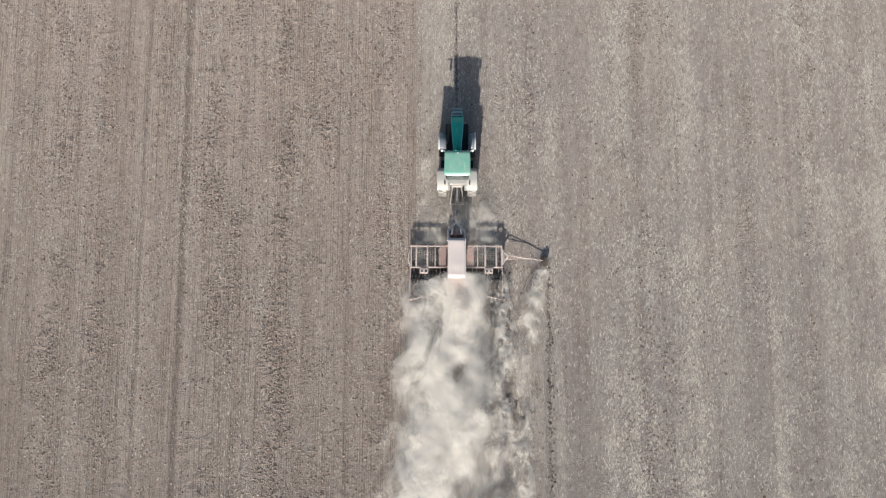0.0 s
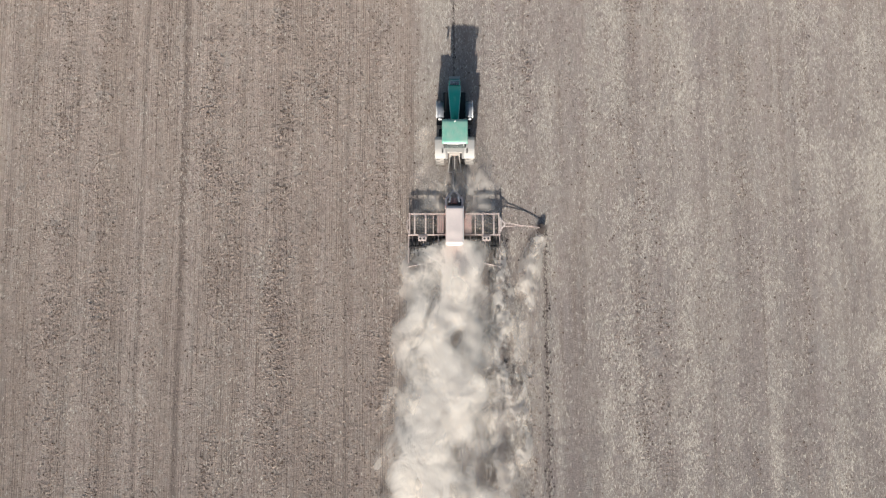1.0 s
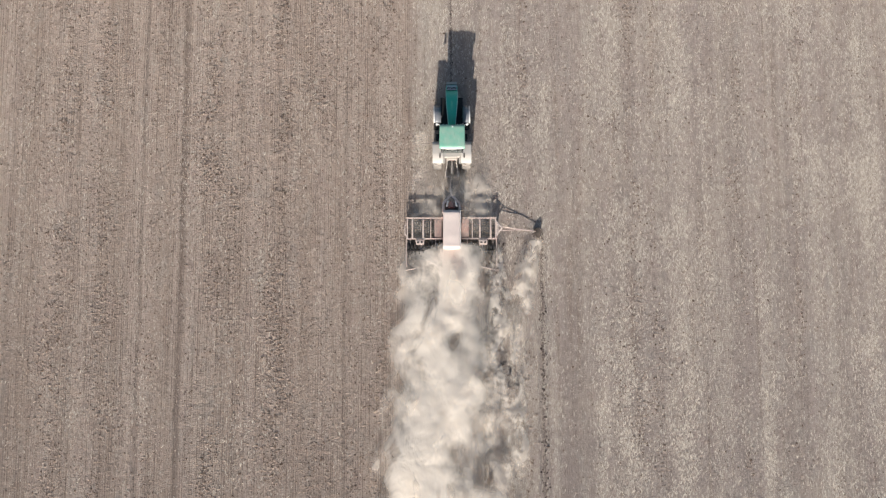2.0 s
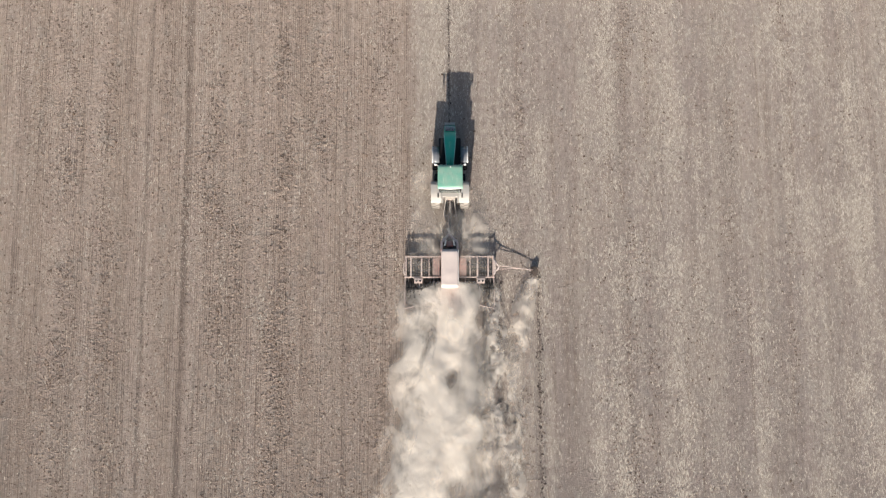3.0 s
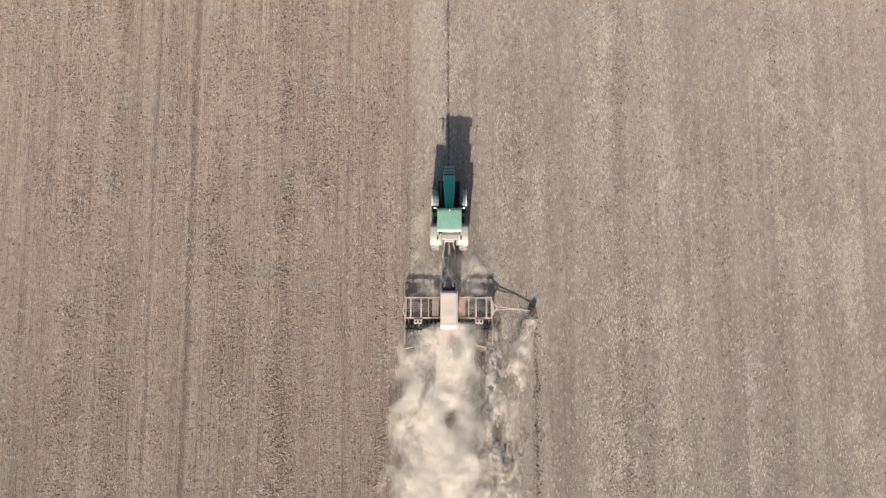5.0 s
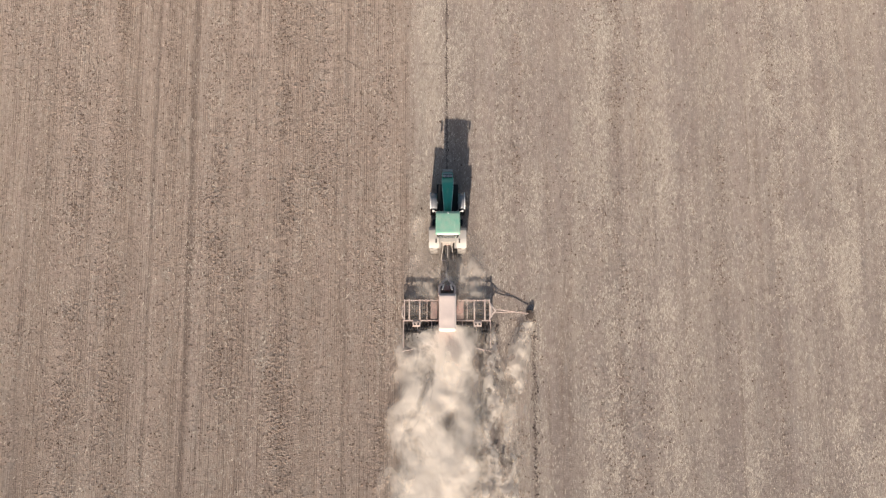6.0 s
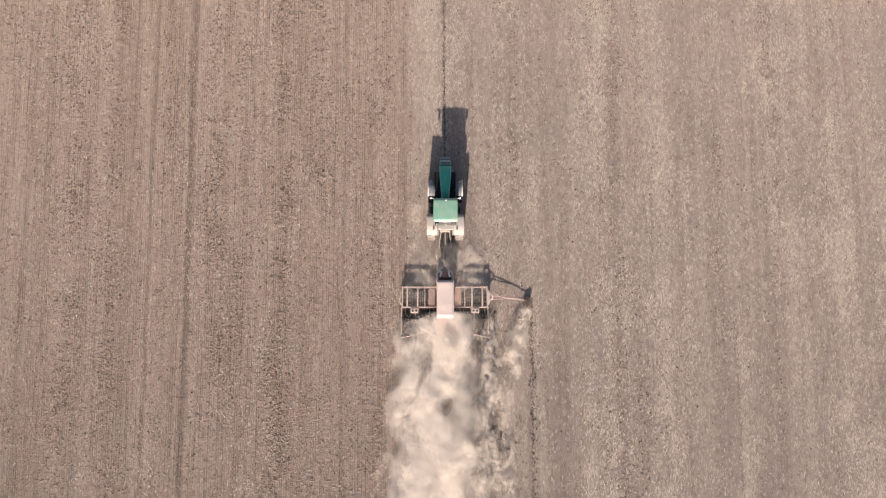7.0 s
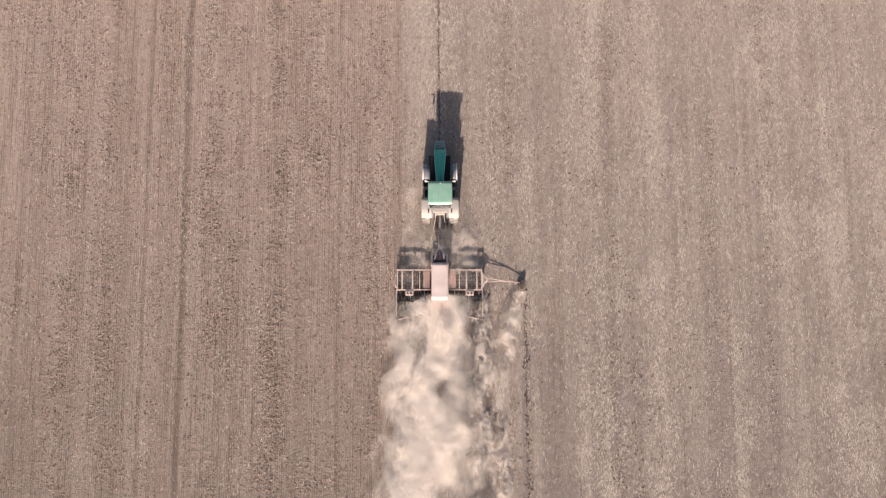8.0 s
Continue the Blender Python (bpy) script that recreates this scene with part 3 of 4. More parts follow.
    bm = loft(bmesh.new(), [[(x, 0.545 - 0.05 * (1 - (x / 0.75) ** 2) - d, z) for x in np.linspace(-0.72, 0.72, 9)] + [(x, 0.61 - d, z) for x in np.linspace(0.72, -0.72, 9)] for d, z in ((0.0, 2.74), (0.02, 2.82), (0.0, 2.90))])
    part("roof_rear_rim", bm, WHITE, roof, "white rear rim of the roof", True)
    bm = rod(bmesh.new(), (0.02, 1.98, 2.93), (0.02, 1.98, 3.03), 0.06, 0.045)
    part("roof_aerial", bm, WHITE, roof)
    for s in (-1, 1):
        for x in (0.35, 0.58):
            bm = rod(bmesh.new(), (s * x, 2.06, 2.86), (s * x, 2.14, 2.84), 0.055)
            part("work_light", bm, WHITE, roof)
    # mirrors, exhaust, steps, tanks
    for s in (-1, 1):
        bm = tube(bmesh.new(), [(s * 0.70, 2.02, 2.80), (s * 0.86, 2.14, 2.84), (s * 0.98, 2.20, 2.84)], 0.022)
        arm = part("mirror_arm", bm, WHITE, t)
        bm = box(bmesh.new(), s * 0.99 - 0.075, s * 0.99 + 0.075, 2.17, 2.25, 2.52, 2.84)
        part("mirror", bm, WHITE, arm, bevel=0.02)
    bm = tube(bmesh.new(), [(0.66, 2.16, 1.3), (0.66, 2.16, 2.55), (0.72, 2.22, 2.72)], 0.06)
    part("exhaust", bm, STEEL, t)
    for s in (-1, 1):
        bm = box(bmesh.new(), min(s * 0.32, s * 0.80), max(s * 0.32, s * 0.80), 1.40, 2.55, 0.55, 1.15)
        part("tank", bm, BLACK, t, bevel=0.06)
        bm = bmesh.new()
        for i in range(3):
            box(bm, min(s * 0.80, s * 1.05), max(s * 0.80, s * 1.05), 1.62, 1.98, 0.45 + i * 0.27, 0.48 + i * 0.27)
        bar(bm, (s * 0.92, 1.62, 0.45), (s * 0.86, 1.62, 1.1), 0.03)
        bar(bm, (s * 0.92, 1.98, 0.45), (s * 0.86, 1.98, 1.1), 0.03)
        part("step", bm, BLACK, t)
        # black engine side, widened to stand in for deep shade beside the bonnet
        bm = box(bmesh.new(), min(s * 0.30, s * 0.74), max(s * 0.30, s * 0.74), 2.2, 4.45, 0.80, 1.15)
        part("engine_side_guard", bm, BLACK, t, bevel=0.03)
    # rear linkage
    for s in (-1, 1):
        bm = bar(bmesh.new(), (s * 0.30, 0.15, 0.75), (s * 0.43, -0.85, 0.62), 0.07, 0.09)
        part("lower_link", bm, DUSTED, t)
        bm = rod(bmesh.new(), (s * 0.30, 0.05, 1.35), (s * 0.37, -0.35, 0.72), 0.035)
        part("lift_rod", bm, STEEL, t)
        bm = bar(bmesh.new(), (s * 0.22, 0.45, 1.42), (s * 0.31, 0.0, 1.38), 0.08)
        part("lift_arm", bm, DUSTED, t)
    bm = rod(bmesh.new(), (-0.47, -0.85, 0.62), (0.47, -0.85, 0.62), 0.04)
    part("hitch_bar", bm, STEEL, t)
    for x in (-0.22, -0.08, 0.08, 0.22):
        bm = rod(bmesh.new(), (x, 0.20, 1.40), (x, 0.06, 1.38), 0.035)
        part("coupling", bm, DUSTED if abs(x) > 0.1 else RED, t)
    bm = bar(bmesh.new(), (0, 0.10, 1.22), (0, -0.75, 0.98), 0.06, 0.07)
    part("top_link", bm, STEEL, t)
    bm = bar(bmesh.new(), (0, 0.2, 0.50), (0, -0.75, 0.52), 0.10, 0.05)
    part("swinging_drawbar", bm, DARK_STEEL, t)
    bm = box(bmesh.new(), -0.36, 0.36, 0.12, 0.44, 1.12, 1.56)
    box(bm, -0.56, 0.56, 0.28, 0.46, 1.20, 1.72)
    part("hydraulic_block", bm, DUSTED, t, bevel=0.03)
    bm = tube(bmesh.new(), [(-0.50, 0.30, 1.78), (-0.28, 0.20, 1.80), (0.28, 0.20, 1.80), (0.50, 0.30, 1.78)], 0.035)
    part("rear_cross_tube", bm, DUSTED, t)
    bm = bmesh.new()
    for i in range(4):
        x = -0.18 + 0.12 * i
        tube(bm, [(x, 0.2, 1.42), (x * 0.9, -0.1, 1.30), (x * 0.6, -0.45, 1.05), (x * 0.4, -1.2, 0.85), (0.0, -2.0, 0.85)], 0.018, 6)
    part("hydraulic_hoses", bm, DARK_STEEL, t)
    return t


# ---- the seed drill ----
FRAME_Z = 0.60


def wing(drill, s):
    """One side frame of the drill: toolbars, cross members, bracket, discs, press wheels and harrow."""
    w = drill
    x0, x1 = s * 0.63, s * 2.99
    bm = bar(bmesh.new(), (x0, -3.66, FRAME_Z), (x1, -3.66, FRAME_Z), 0.08, 0.10)
    part("front_toolbar", bm, PINK, w, "bleached red steel beam", bevel=0.01)
    bm = bar(bmesh.new(), (x0, -5.06, FRAME_Z), (x1 + s * 0.05, -5.06, FRAME_Z), 0.08, 0.10)
    part("rear_toolbar", bm, PINK, w, "bleached red steel beam", bevel=0.01)
    for x, width in ((1.38, 0.06), (1.88, 0.11), (2.60, 0.11), (2.93, 0.08)):
        bm = bar(bmesh.new(), (s * x, -3.60, FRAME_Z + 0.06), (s * x, -5.10, FRAME_Z + 0.06), width, 0.09)
        part("cross_member", bm, PINK, w, bevel=0.01)
    # black beams added to fill the frame with the look of deep shade
    for y in (-3.90, -4.20, -4.50, -4.80):
        bm = bar(bmesh.new(), (s * 1.22, y, FRAME_Z - 0.16), (s * 2.9, y, FRAME_Z - 0.16), 0.11, 0.13)
        part("disc_beam", bm, GANG, w)
    for x in (0.80, 1.30, 1.80, 2.30, 2.75):
        bm = bar(bmesh.new(), (s * x, -5.12, FRAME_Z - 0.10), (s * x, -6.30, FRAME_Z - 0.06), 0.05, 0.08)
        part("trailing_arm", bm, TINE, w)
    for x in (1.05, 2.04):
        bm = bar(bmesh.new(), (s * x, -5.12, FRAME_Z), (s * x, -6.05, FRAME_Z + 0.02), 0.05, 0.06)
        part("rear_strut", bm, PINK, w)
    for x in (1.54, 1.70, 2.06, 2.24, 2.42, 2.76):
        bm = bar(bmesh.new(), (s * x, -3.72, FRAME_Z - 0.12), (s * x, -4.98, FRAME_Z - 0.12), 0.035, 0.05)
        part("tine_bar", bm, TINE, w)
    # red step panel beside the hopper
    bm = box(bmesh.new(), min(s * 0.66, s * 1.14), max(s * 0.66, s * 1.14), -4.98, -3.74, FRAME_Z - 0.05, FRAME_Z + 0.01)
    part("side_panel", bm, RED if s > 0 else DULL_RED, w, "faded red sheet panel", bevel=0.01)
    for x in (0.76, 0.90, 1.04):
        bm = box(bmesh.new(), s * x - 0.02, s * x + 0.02, -4.96, -3.76, FRAME_Z + 0.01, FRAME_Z + 0.035)
        part("panel_rib", bm, RED, w)
    # bracket with two round holes
    xc = s * 2.10
    bm = box(bmesh.new(), xc - 0.27, xc + 0.27, -5.50, -5.14, FRAME_Z + 0.11, FRAME_Z + 0.15)
    bracket = part("bracket", bm, PINK, w, bevel=0.008)
    for d in (-0.12, 0.12):
        bm = lathe(bmesh.new(), ((-0.012, 0.08), (-0.012, 0.11), (0.012, 0.11), (0.012, 0.08)), 18)
        bmesh.ops.rotate(bm, cent=(0, 0, 0), matrix=Matrix.Rotation(radians(90), 3, "Y"), verts=bm.verts)
        bmesh.ops.translate(bm, vec=(xc + d, -5.33, FRAME_Z + 0.165), verts=bm.verts)
        part("hole_rim", bm, PALE_PINK, bracket)
        bm = rod(bmesh.new(), (xc + d, -5.33, FRAME_Z + 0.145), (xc + d, -5.33, FRAME_Z + 0.170), 0.085, n=16)
        part("hole", bm, BLACK, bracket)
    # two rows of discs under the frame
    first = None
    for row, y in ((0, -4.0), (1, -4.55)):
        for i in range(9):
            x = s * (0.80 + 0.26 * i + 0.13 * row)
            if first is None:
                bm = lathe(bmesh.new(), ((-0.03, 0.0), (-0.006, 0.23), (0.006, 0.23), (-0.02, 0.0)), 20)
                bmesh.ops.rotate(bm, cent=(0, 0, 0), matrix=Matrix.Rotation(radians(16), 3, "Z"), verts=bm.verts)
                bar(bm, (0.03, 0.02, 0.0), (0.05, 0.18, 0.30), 0.05)
                first = part("disc", bm, GANG, w)
                first.location = (x, y, 0.22)
            else:
                repeat(first, x - first.location.x, y - first.location.y)
    # press wheels
    first = None
    for i in range(10):
        x = s * (0.74 + 0.235 * i)
        if first is None:
            bm = lathe(bmesh.new(), ((-0.09, 0.16), (-0.095, 0.30), (-0.04, 0.36), (0.04, 0.36), (0.095, 0.30), (0.09, 0.16)), 22)
            first = part("press_wheel", bm, GANG, w)
            first.location = (x, -5.62, 0.35)
        else:
            repeat(first, x - first.location.x)
    bm = rod(bmesh.new(), (s * 0.62, -5.62, 0.36), (s * 3.0, -5.62, 0.36), 0.05)
    part("press_shaft", bm, GANG, w)
    # coulters behind, each on its arm
    first = None
    for row, y in ((0, -6.1), (1, -6.4)):
        for i in range(8):
            x = s * (0.72 + 0.29 * i + 0.145 * row + 0.05 * math.sin(5 * i + 3 * row + s))
            y = (-6.1, -6.4)[row] + 0.10 * math.sin(2.3 * i + row + 2 * s)
            if first is None:
                bm = bar(bmesh.new(), (0, 0.55, 0.42), (0, 0.0, 0.12), 0.045, 0.07)
                rod(bm, (0, 0.05, 0.55), (0, 0.0, 0.14), 0.03, n=8)
                lathe(bm, ((-0.008, 0.02), (-0.008, 0.17), (0.008, 0.17), (0.008, 0.02)), 16)
                first = part("coulter", bm, GANG, w)
                first.location = (x, y, 0.17)
            else:
                repeat(first, x - first.location.x, y - first.location.y)
    bm = bar(bmesh.new(), (s * 0.62, -5.88, 0.68), (s * 2.98, -5.88, 0.68), 0.08)
    part("coulter_beam", bm, GANG, w)
    # seed hoses from the hopper
    for i in range(6):
        x = s * (1.0 + 0.36 * i)
        bm = tube(bmesh.new(), [(s * 0.50, -5.6, 0.85), (x * 0.55, -5.75, 0.80), (x * 0.85, -5.9, 0.66), (x, -6.12, 0.45)], 0.018, 6)
        part("seed_hose", bm, FRONT_RUBBER, w)
    # side rail and trailing harrow
    bm = tube(bmesh.new(), [(s * 2.98, -5.06, FRAME_Z), (s * 2.99, -6.95, 0.62)], 0.03)
    part("side_rail", bm, PINK, w)
    bm = tube(bmesh.new(), [(s * 0.62, -6.48, 0.72), (s * 1.1, -6.62, 0.70), (s * 1.62, -6.88, 0.66), (s * 3.1, -7.2, 0.62)], 0.026)
    harrow = part("harrow_bar", bm, PINK, w, "bleached bent tube of the harrow")
    first = None
    for i in range(10):
        k = i / 9
        x, y = s * (0.7 + 2.35 * k), -6.5 - 0.68 * k
        if first is None:
            bm = tube(bmesh.new(), [(0, 0, 0.68), (0.02, -0.18, 0.40), (0.0, -0.42, 0.03)], 0.012, 6)
            first = part("tine", bm, STEEL, harrow)
            first.location = (x, y, 0)
        else:
            repeat(first, x - first.location.x, y - first.location.y)


def seed_drill():
    d = thing("seed_drill", (0, 0, 0), "trailed seed drill with cream covered hopper and bleached red frame", "seed drill")
    bm = bar(bmesh.new(), (-0.02, -0.80, 0.64), (-0.03, -2.25, 0.70), 0.12, 0.12)
    bar(bm, (-0.34, -0.86, 0.64), (0.02, -0.86, 0.64), 0.07, 0.08)
    part("drawbar", bm, PALE_PINK, d, bevel=0.01)
    for s in (-1, 1):
        bm = bar(bmesh.new(), (-0.03, -2.12, 0.80), (s * 0.53, -2.76, 1.10), 0.13, 0.12)
        bar(bm, (s * 0.53, -2.74, 1.10), (s * 0.54, -3.45, 1.30), 0.13, 0.12)
        part("yoke_arm", bm, PALE_PINK, d)
        bm = rod(bmesh.new(), (s * 0.25, -2.74, 1.72), (s * 0.33, -3.12, 1.86), 0.055)
        rod(bm, (s * 0.27, -2.86, 0.84), (s * 0.27, -2.86, 1.76), 0.04)
        part("ram", bm, WHITE, d, "white hydraulic cylinder")
    bm = box(bmesh.new(), -0.46, 0.46, -3.2, -2.7, 0.78, 0.84)
    part("platform", bm, DARK_STEEL, d)
    bm = rod(bmesh.new(), (0, -2.70, 1.05), (0, -3.05, 1.05), 0.22, n=20)
    part("fan_housing", bm, RED, d)
    bm = bar(bmesh.new(), (-0.58, -3.30, 1.05), (0.58, -3.30, 1.05), 0.08)
    bar(bm, (-0.56, -3.36, 1.0), (-0.56, -3.36, 1.9), 0.06)
    bar(bm, (0.56, -3.36, 1.0), (0.56, -3.36, 1.9), 0.06)
    part("front_rail", bm, RED, d)
    # hopper: straight above, tapering below
    def rect(z, hx, y0, y1):
        return [(-hx, y0, z), (hx, y0, z), (hx, y1, z), (-hx, y1, z)]
    bm = loft(bmesh.new(), [rect(0.75, 0.28, -5.2, -4.1), rect(1.30, 0.53, -5.88, -3.46), rect(1.90, 0.55, -5.90, -3.43)])
    hopper = part("hopper", bm, RED, d, "faded red seed hopper", bevel=0.015)
    n = 9
    rings = []
    for j in range(13):
        y = -3.40 - 2.52 * j / 12
        sag = 0.012 * math.sin(j * math.pi / 3) + 0.008 * math.sin(j * 1.7)
        top = [(-0.56 + 1.12 * i / n, y, 1.97 + 0.05 * math.sin(math.pi * i / n) + sag * math.sin(math.pi * i / n)) for i in range(n + 1)]
        rings.append([(-0.57, y, 1.88), *top, (0.57, y, 1.88)])
    cover = part("hopper_cover", loft(bmesh.new(), rings), TARP, d, "cream cloth cover with soft folds", True)
    bm = tube(bmesh.new(), [(0.58, -3.40, 1.93), (0.58, -5.92, 1.93)], 0.02)
    part("cover_roll", bm, WHITE, cover)
    bm = loft(bmesh.new(), [[(x, -5.92 - 0.07 * (1 - (x / 0.59) ** 2) ** 0.5 - k, z) for x in np.linspace(-0.57, 0.57, 9)] + [(x, -5.90, z) for x in np.linspace(0.57, -0.57, 9)] for k, z in ((0.0, 1.85), (0.01, 1.90), (0.0, 1.95))])
    part("hopper_rim", bm, TARP, d, "cream rounded rear rim", True)
    bm = box(bmesh.new(), -0.56, 0.56, -6.75, -6.0, 0.76, 0.82)
    part("loading_step", bm, FENDER, d, bevel=0.01)
    bm = bmesh.new()
    for s in (-1, 1):
        bar(bm, (s * 0.52, -3.4, 0.66), (s * 0.52, -6.7, 0.66), 0.11, 0.14)
    for y in (-3.66, -5.06, -6.4):
        bar(bm, (-0.66, y, 0.66), (0.66, y, 0.66), 0.11)
    part("main_frame", bm, RED, d)
    for s in (-1, 1):
        wing(d, s)
        bm = box(bmesh.new(), s * 3.03 - 0.015, s * 3.03 + 0.015, -5.0, -3.75, 0.30, FRAME_Z - 0.06)
        part("end_plate", bm, PINK, d, bevel=0.005)
        bm = tube(bmesh.new(), [(s * 2.99, -4.05, FRAME_Z), (s * 3.10, -4.15, FRAME_Z + 0.08), (s * 3.10, -4.75, FRAME_Z + 0.08), (s * 2.99, -4.9, FRAME_Z)], 0.025)
        part("end_loop", bm, PALE_PINK, d)
    bm = bar(bmesh.new(), (0.84, -7.72, 0.62), (1.30, -7.72, 0.62), 0.05, 0.09)
    bar(bm, (1.07, -7.70, 0.60), (1.07, -6.40, 0.66), 0.04)
    part("rear_marker_board", bm, WHITE, d, "small white board on a stalk")
    # marker arm, folded out over the unworked side
    bm = tube(bmesh.new(), [(2.98, -3.86, 0.60), (3.35, -4.36, 0.63)], 0.04)
    tube(bm, [(2.98, -4.80, 0.60), (3.35, -4.36, 0.63)], 0.04)
    tube(bm, [(3.02, -3.95, 0.60), (3.02, -4.85, 0.60)], 0.045)
    part("marker_bracket", bm, PALE_PINK, d)
    bm = tube(bmesh.new(), [(3.20, -4.24, 0.62), (4.3, -4.38, 0.48), (5.66, -4.52, 0.24)], 0.026)
    tube(bm, [(3.20, -4.52, 0.60), (4.3, -4.44, 0.46), (4.6, -4.44, 0.43)], 0.022)
    arm = part("marker_arm", bm, PINK, d, "thin pale tube that carries a marker disc")
    bm = lathe(bmesh.new(), ((-0.10, 0.0), (-0.05, 0.20), (-0.012, 0.33), (0.012, 0.33), (-0.03, 0.20), (-0.07, 0.0)), 24)
    bmesh.ops.rotate(bm, cent=(0, 0, 0), matrix=Matrix.Rotation(radians(24), 3, "Z") @ Matrix.Rotation(radians(48), 3, "Y"), verts=bm.verts)
    bmesh.ops.translate(bm, vec=(5.74, -4.58, 0.14), verts=bm.verts)
    bar(bm, (5.66, -4.52, 0.25), (5.72, -4.56, 0.16), 0.06)
    part("marker_disc", bm, SOILED, arm, "dark soil-covered disc")
    return d


# ---- the dust ----
def plume(name, x_of, half_of, top_of, y0, y1, seed, shells, material, label, puff, step=0.13, relief=0.35, fade=(1.6, 8.0), lag=0.0, ragged=0.0, body=0.0, calm=1.3):
    """A rolling dust cloud: nested billowed shells over a stretch behind a machine."""
    cloud = thing(name, (0, 0, 0), label, "dust cloud", kind="stuff")
    gy = np.arange(y0, y1, -step)
    gu = np.linspace(-1, 1, max(14, int(2 * np.max(half_of(gy)) / step)))
    u, y = np.meshgrid(gu, gy)
    for k, (f, strength) in enumerate(shells):
        x = x_of(y) + half_of(y) * f * u + 0.3 * f * (rough(u * 9, y, 3.5, 2.4, seed + k) - 0.5)
        z = top_of(y) * f * np.clip(1 - u * u, 0, 1) * 0.8
        # billows of three sizes, soft where they meet
        lift = sum(h * rough(x + 0.4 * k, y, c, 1.25 * c, seed + 50 + i) for i, (h, c) in enumerate(((1.0, puff), (0.5, 0.45 * puff), (0.25, 0.2 * puff))))
        z = z + lift * np.clip(1.25 - u * u, 0, 1) * relief + 0.05 * rough(x, y, 0.6, 0.6, seed + 9) - 0.05
        v = np.stack((x, y, np.maximum(z, -0.05)), -1).reshape(-1, 3)
        n = len(gu)
        i = (np.arange(len(gy) - 1)[:, None] * n + np.arange(n - 1)[None]).ravel()
        edge = np.where(u < 0, calm, 1.3) * (rough(x, y, 2.4, 2.0, seed + 20 + k // 2) - 0.5) + 0.6 * (rough(x, y, 0.8, 0.8, seed + 30 + k) - 0.5)
        ends = np.clip((y0 - lag * (1 - np.exp(-(x / 0.8) ** 4)) - y) / fade[0] + 0.8 * edge, 0, 1) * np.clip((y - y1) / fade[1], 0, 1) * np.clip((y0 - y) / 0.3, 0, 1)
        sides = np.clip((1 - np.abs(u)) / 0.38 + edge, 0, 1) * np.clip((1 - np.abs(u)) / 0.12, 0, 1)
        thick = ends * sides * sides * (3 - 2 * sides) * strength * (0.6 + 0.6 * np.clip(lift / 1.4, 0, 1))
        drift = u + 0.7 * (rough(x, y, 2.2, 4.0, seed + 40) - 0.5) + 0.25 * (rough(x, y, 0.7, 1.0, seed + 42) - 0.5)
        curls = np.clip(1.6 * rough(x, y, 0.8, 1.3, seed + 41), 0, 1)
        thick = thick * (1 - ragged * np.clip((drift - 0.12) / 0.3, 0, 1) * (1 - 0.5 * curls)) * (1 + 0.6 * ragged * np.exp(-((drift + 0.1) / 0.28) ** 2))
        thick = np.clip(thick * (1 + body * np.exp(-((drift + 0.22) / 0.42) ** 2)), 0, 1.9).ravel()
        faces = np.stack((i, i + 1, i + n + 1, i + n), -1)
        ob = np_mesh("billow", v, faces[thick[faces].max(axis=1) > 0.05], material, True)
        a = ob.data.attributes.new("thickness", "FLOAT", "POINT")
        a.data.foreach_set("value", thick.astype(np.float32))
        ob.parent = cloud
    return cloud


def puffs(name, cloud, seed, count, place, material, strength, apart=0.6):
    """Rounded tufts of dust that bulge out of a cloud: flattened domes, ragged, thinning to nothing at the rim."""
    r = np.random.default_rng(seed)
    rings, turns = 9, 22
    k = np.linspace(0, 1, rings)[:, None]
    a = np.linspace(0, 2 * math.pi, turns, endpoint=False)[None]
    verts, faces, thick = [], [], []
    i, j = np.meshgrid(np.arange(rings - 1), np.arange(turns), indexing="ij")
    quad = np.stack((i * turns + j, (i + 1) * turns + j, (i + 1) * turns + (j + 1) % turns, i * turns + (j + 1) % turns), -1).reshape(-1, 4)
    spots = []
    for cx, cy, cz, size in (place(r) for n in range(count)):
        if all(math.hypot(cx - q[0], cy - q[1]) > apart * (size + q[3]) for q in spots):
            spots.append((cx, cy, cz, size))
    for n, (cx, cy, cz, size) in enumerate(spots):
        wob = 1 + 0.22 * np.sin(2 * a + r.uniform(0, 6)) + 0.14 * np.sin(3 * a + r.uniform(0, 6)) + 0.08 * np.sin(5 * a + r.uniform(0, 6))
        x = cx + size * k * wob * np.cos(a)
        y = cy + size * 1.2 * k * wob * np.sin(a)
        bulge = np.sqrt(np.clip(1 - k ** 2, 0, 1)) * (1 + 0.5 * (rough(x + 9 * n, y, 0.45 * size, 0.45 * size, seed) - 0.5))
        z = cz + 0.22 * size * bulge - 0.05 * size
        verts.append(np.stack((x, y, z), -1).reshape(-1, 3))
        faces.append(quad + n * rings * turns)
        soft = np.clip(1.25 * (1 - k) + 0.9 * (rough(x + 5 * n, y, 0.5 * size, 0.5 * size, seed + 3) - 0.5), 0, 1) * np.clip((1 - k) / 0.3, 0, 1)
        thick.append((strength * r.uniform(0.5, 1.0) * soft + 0 * a).ravel())
    faces, thick = np.concatenate(faces), np.concatenate(thick)
    ob = np_mesh(name, np.concatenate(verts), faces[thick[faces].max(axis=1) > 0.04], material, True)
    at = ob.data.attributes.new("thickness", "FLOAT", "POINT")
    at.data.foreach_set("value", thick.astype(np.float32))
    ob.parent = cloud


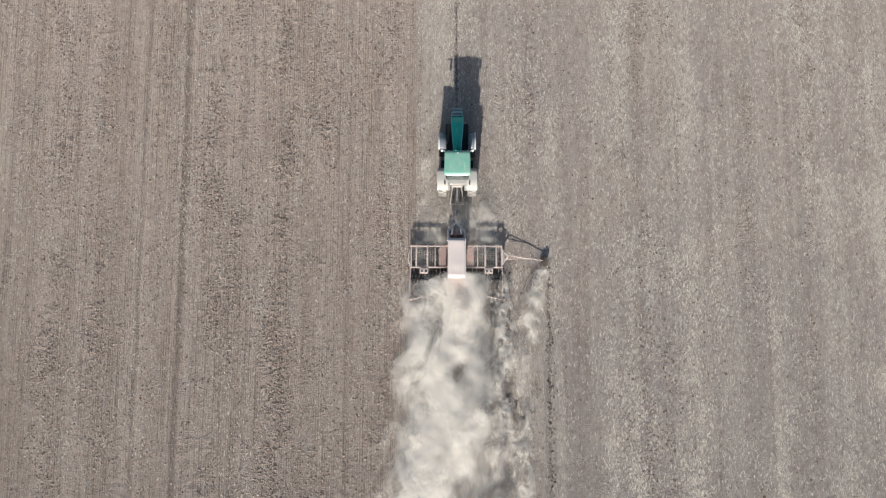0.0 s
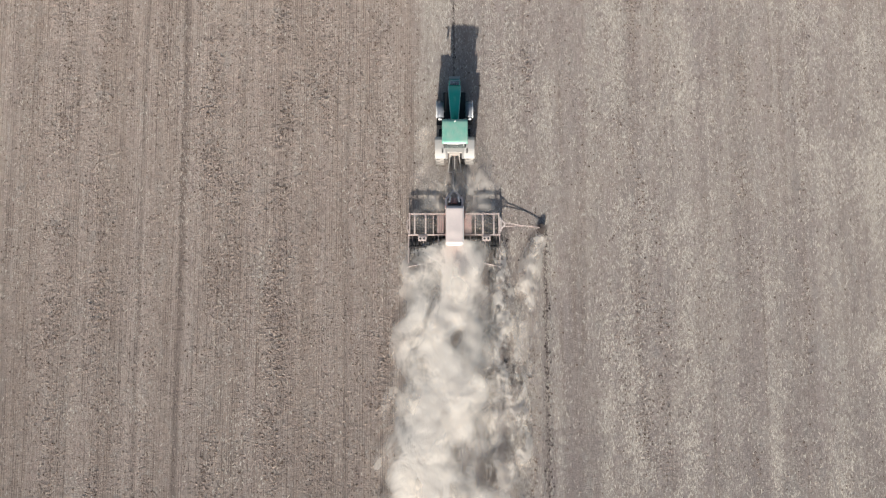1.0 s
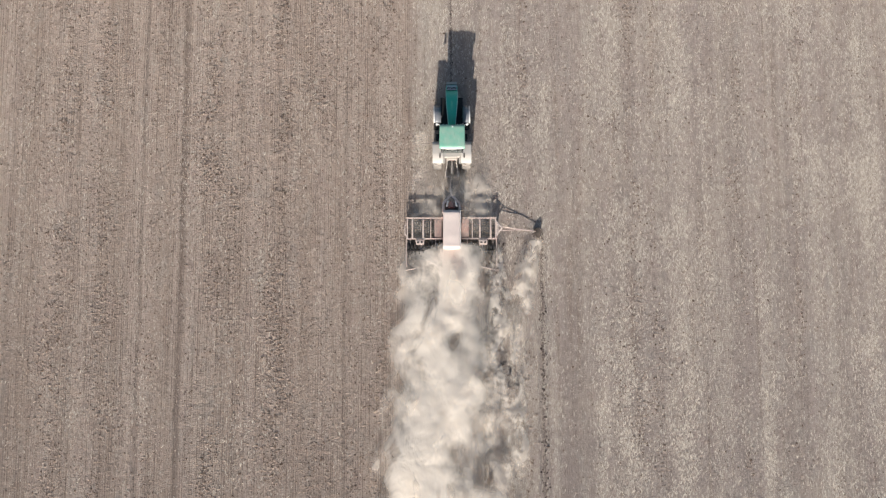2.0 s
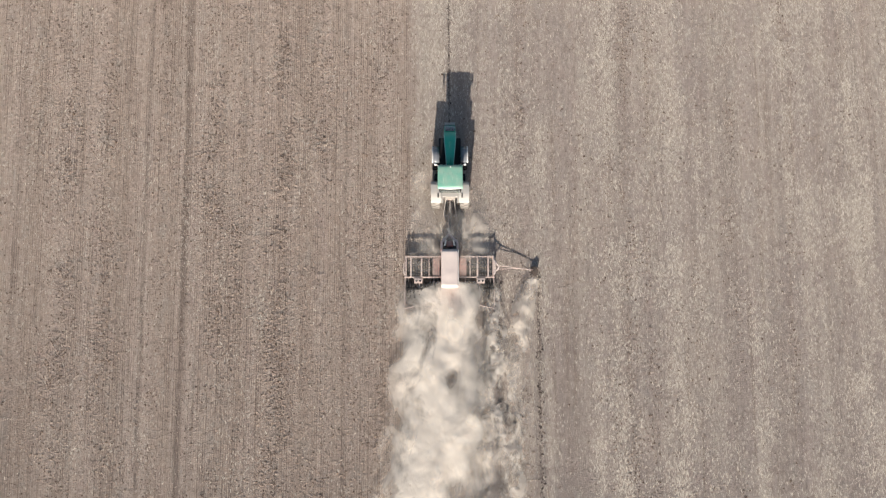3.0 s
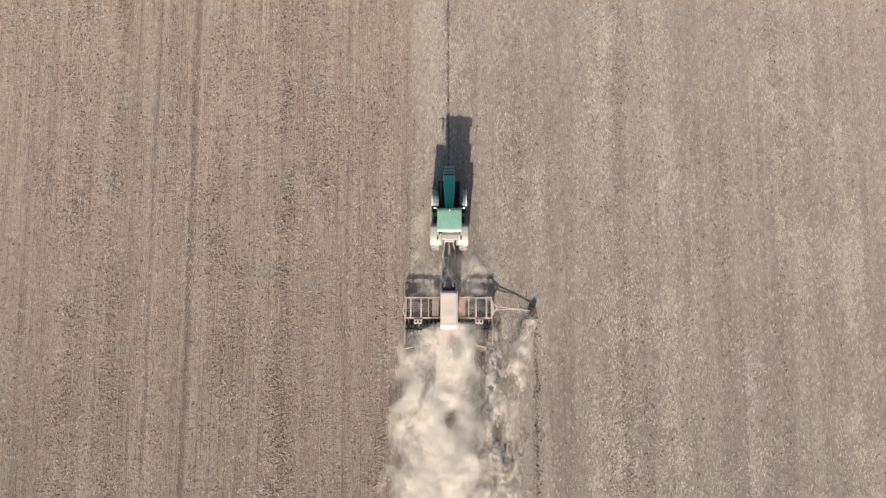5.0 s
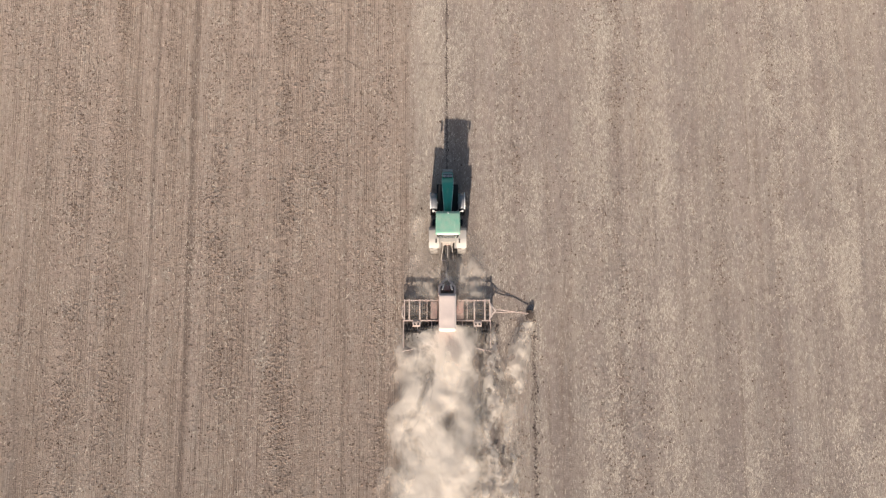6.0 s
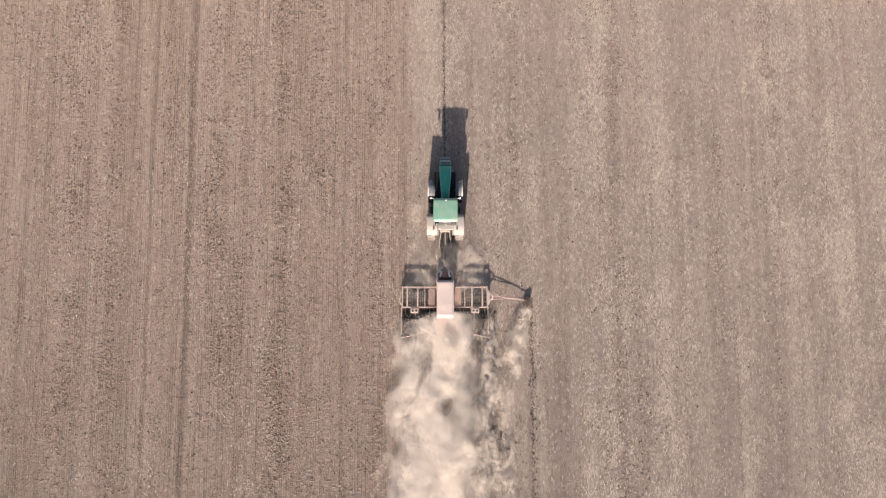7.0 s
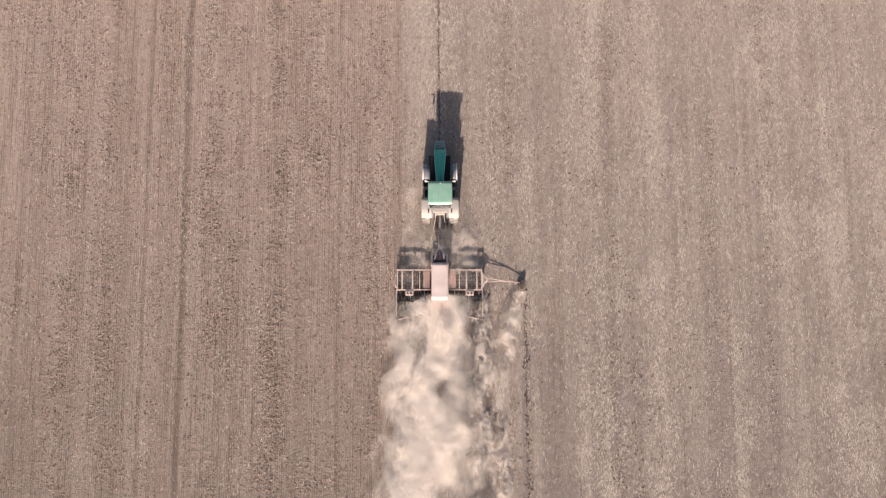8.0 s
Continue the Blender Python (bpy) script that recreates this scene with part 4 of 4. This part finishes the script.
def in_plume(r):
    """Large tufts on the back of the plume."""
    y = -7.4 - 17.0 * r.uniform() ** 0.9
    u = r.uniform(-0.85, 0.8)
    wide = 3.1 + 0.05 * (-7 - y)
    size = r.uniform(0.7, 1.7) * (1.0 - 0.4 * max(u, 0)) * min(1.0, 0.55 + 0.08 * (-6.6 - y))
    return wide * u, y, (0.9 + 0.08 * (-6 - y)) * (1 - u * u) + 0.3, size


def on_brink(r):
    """Small crisp tufts along the unworked side of the plume."""
    y = -6.2 - 9.5 * r.uniform() ** 1.2
    return 2.75 + 0.35 * r.normal() + 0.02 * (-6 - y), y, r.uniform(0.25, 0.6), r.uniform(0.2, 0.5)


def dust():
    cloud = plume("dust_plume", lambda y: 0.0 + 0.012 * (y + 6), lambda y: 4.1 + np.clip((-6 - y) * 0.10, 0, 1.5), lambda y: 1.0 + np.clip((-6 - y) * 0.09, 0, 1.4),
          -5.2, -36.0, 31, ((1.0, 0.85), (0.72, 1.0)), dust_material("thick_dust", 0.84, 0.36),
          "thick pale beige dust cloud rolling behind the seed drill", 2.6, 0.13, 0.17, (1.0, 8.0), 0.1, 0.85, 0.9, 0.6)
    tuft = dust_material("tuft_dust", 0.55, 0.6)
    puffs("tufts", cloud, 61, 120, in_plume, tuft, 0.7, 0.62)
    puffs("small_tufts", cloud, 62, 110, on_brink, tuft, 0.95, 0.7)
    plume("edge_dust", lambda y: 3.0 - 0.03 * (y + 6), lambda y: 0.6 + np.clip((-6 - y) * 0.12, 0, 1.3), lambda y: 0.7 + 0.0 * y,
          -5.4, -30.0, 35, ((1.0, 1.0),), dust_material("puff_dust", 0.52, 0.8, -0.05),
          "torn pale dust puffs along the edge of the drilled strip", 0.9, 0.09, 0.3, (1.0, 10.0))
    plume("marker_dust", lambda y: 4.5 + 1.3 * np.exp((y + 4.7) / 2.2), lambda y: 0.62 + np.clip((-4.7 - y) * 0.08, 0, 0.8), lambda y: 0.5 + np.clip((-4.6 - y) * 0.06, 0, 0.5),
          -4.95, -17.0, 32, ((1.0, 1.0), (0.6, 1.0)), dust_material("thin_dust", 0.44, 0.8, 0.0),
          "pale dust trailing behind the marker disc", 0.9, 0.09, 0.2, (0.4, 9.0))
    veil = dust_material("veil_dust", 0.40, 0.36)
    for side in (-1, 1):
        plume("wheel_dust", lambda y: side * (1.75 - 0.03 * (y + 4.8)), lambda y: 1.15 + np.clip((1.5 - y) * 0.12, 0, 0.6), lambda y: 0.6 + np.clip((-1.0 - y) * 0.17, 0, 0.6),
              2.4, -5.9, 33 + 3 * side, ((1.0, 0.8),), veil,
              "thin dust veil behind a tractor wheel", 0.9, 0.11, 0.25, (3.0, 2.5))
    plume("drawbar_dust", lambda y: 0.2 + 0.0 * y, lambda y: 1.0 + 0.0 * y, lambda y: 1.7 + 0.0 * y,
          -0.5, -3.3, 47, ((1.0, 0.85),), veil, "thin dust veil drifting over the drawbar", 0.9, 0.11, 0.25, (1.4, 1.0))



tractor()
seed_drill()
dust()
field()
scatter("clods", 90000, 11, clod_chance, (0.018, 0.080), 2.3, LUMP, LUMP_F, CLOD, "loose brown clods lying in lines on the soil", "clods", 1.1, 3.0, 0.74)
scatter("damp_clods", 40000, 13, damp_chance, (0.025, 0.08), 1.6, LUMP, LUMP_F, DAMP_CLOD, "dark damp clods turned up along fresh furrows", "clods", 1.1, 3.0, 0.8)
scatter("straw", 120000, 12, straw_chance, (0.011, 0.027), 1.5, SLIVER, SLIVER_F, STRAW, "pale chopped straw strewn on the stubble", "straw", 4.0, 0.42, 0.6)
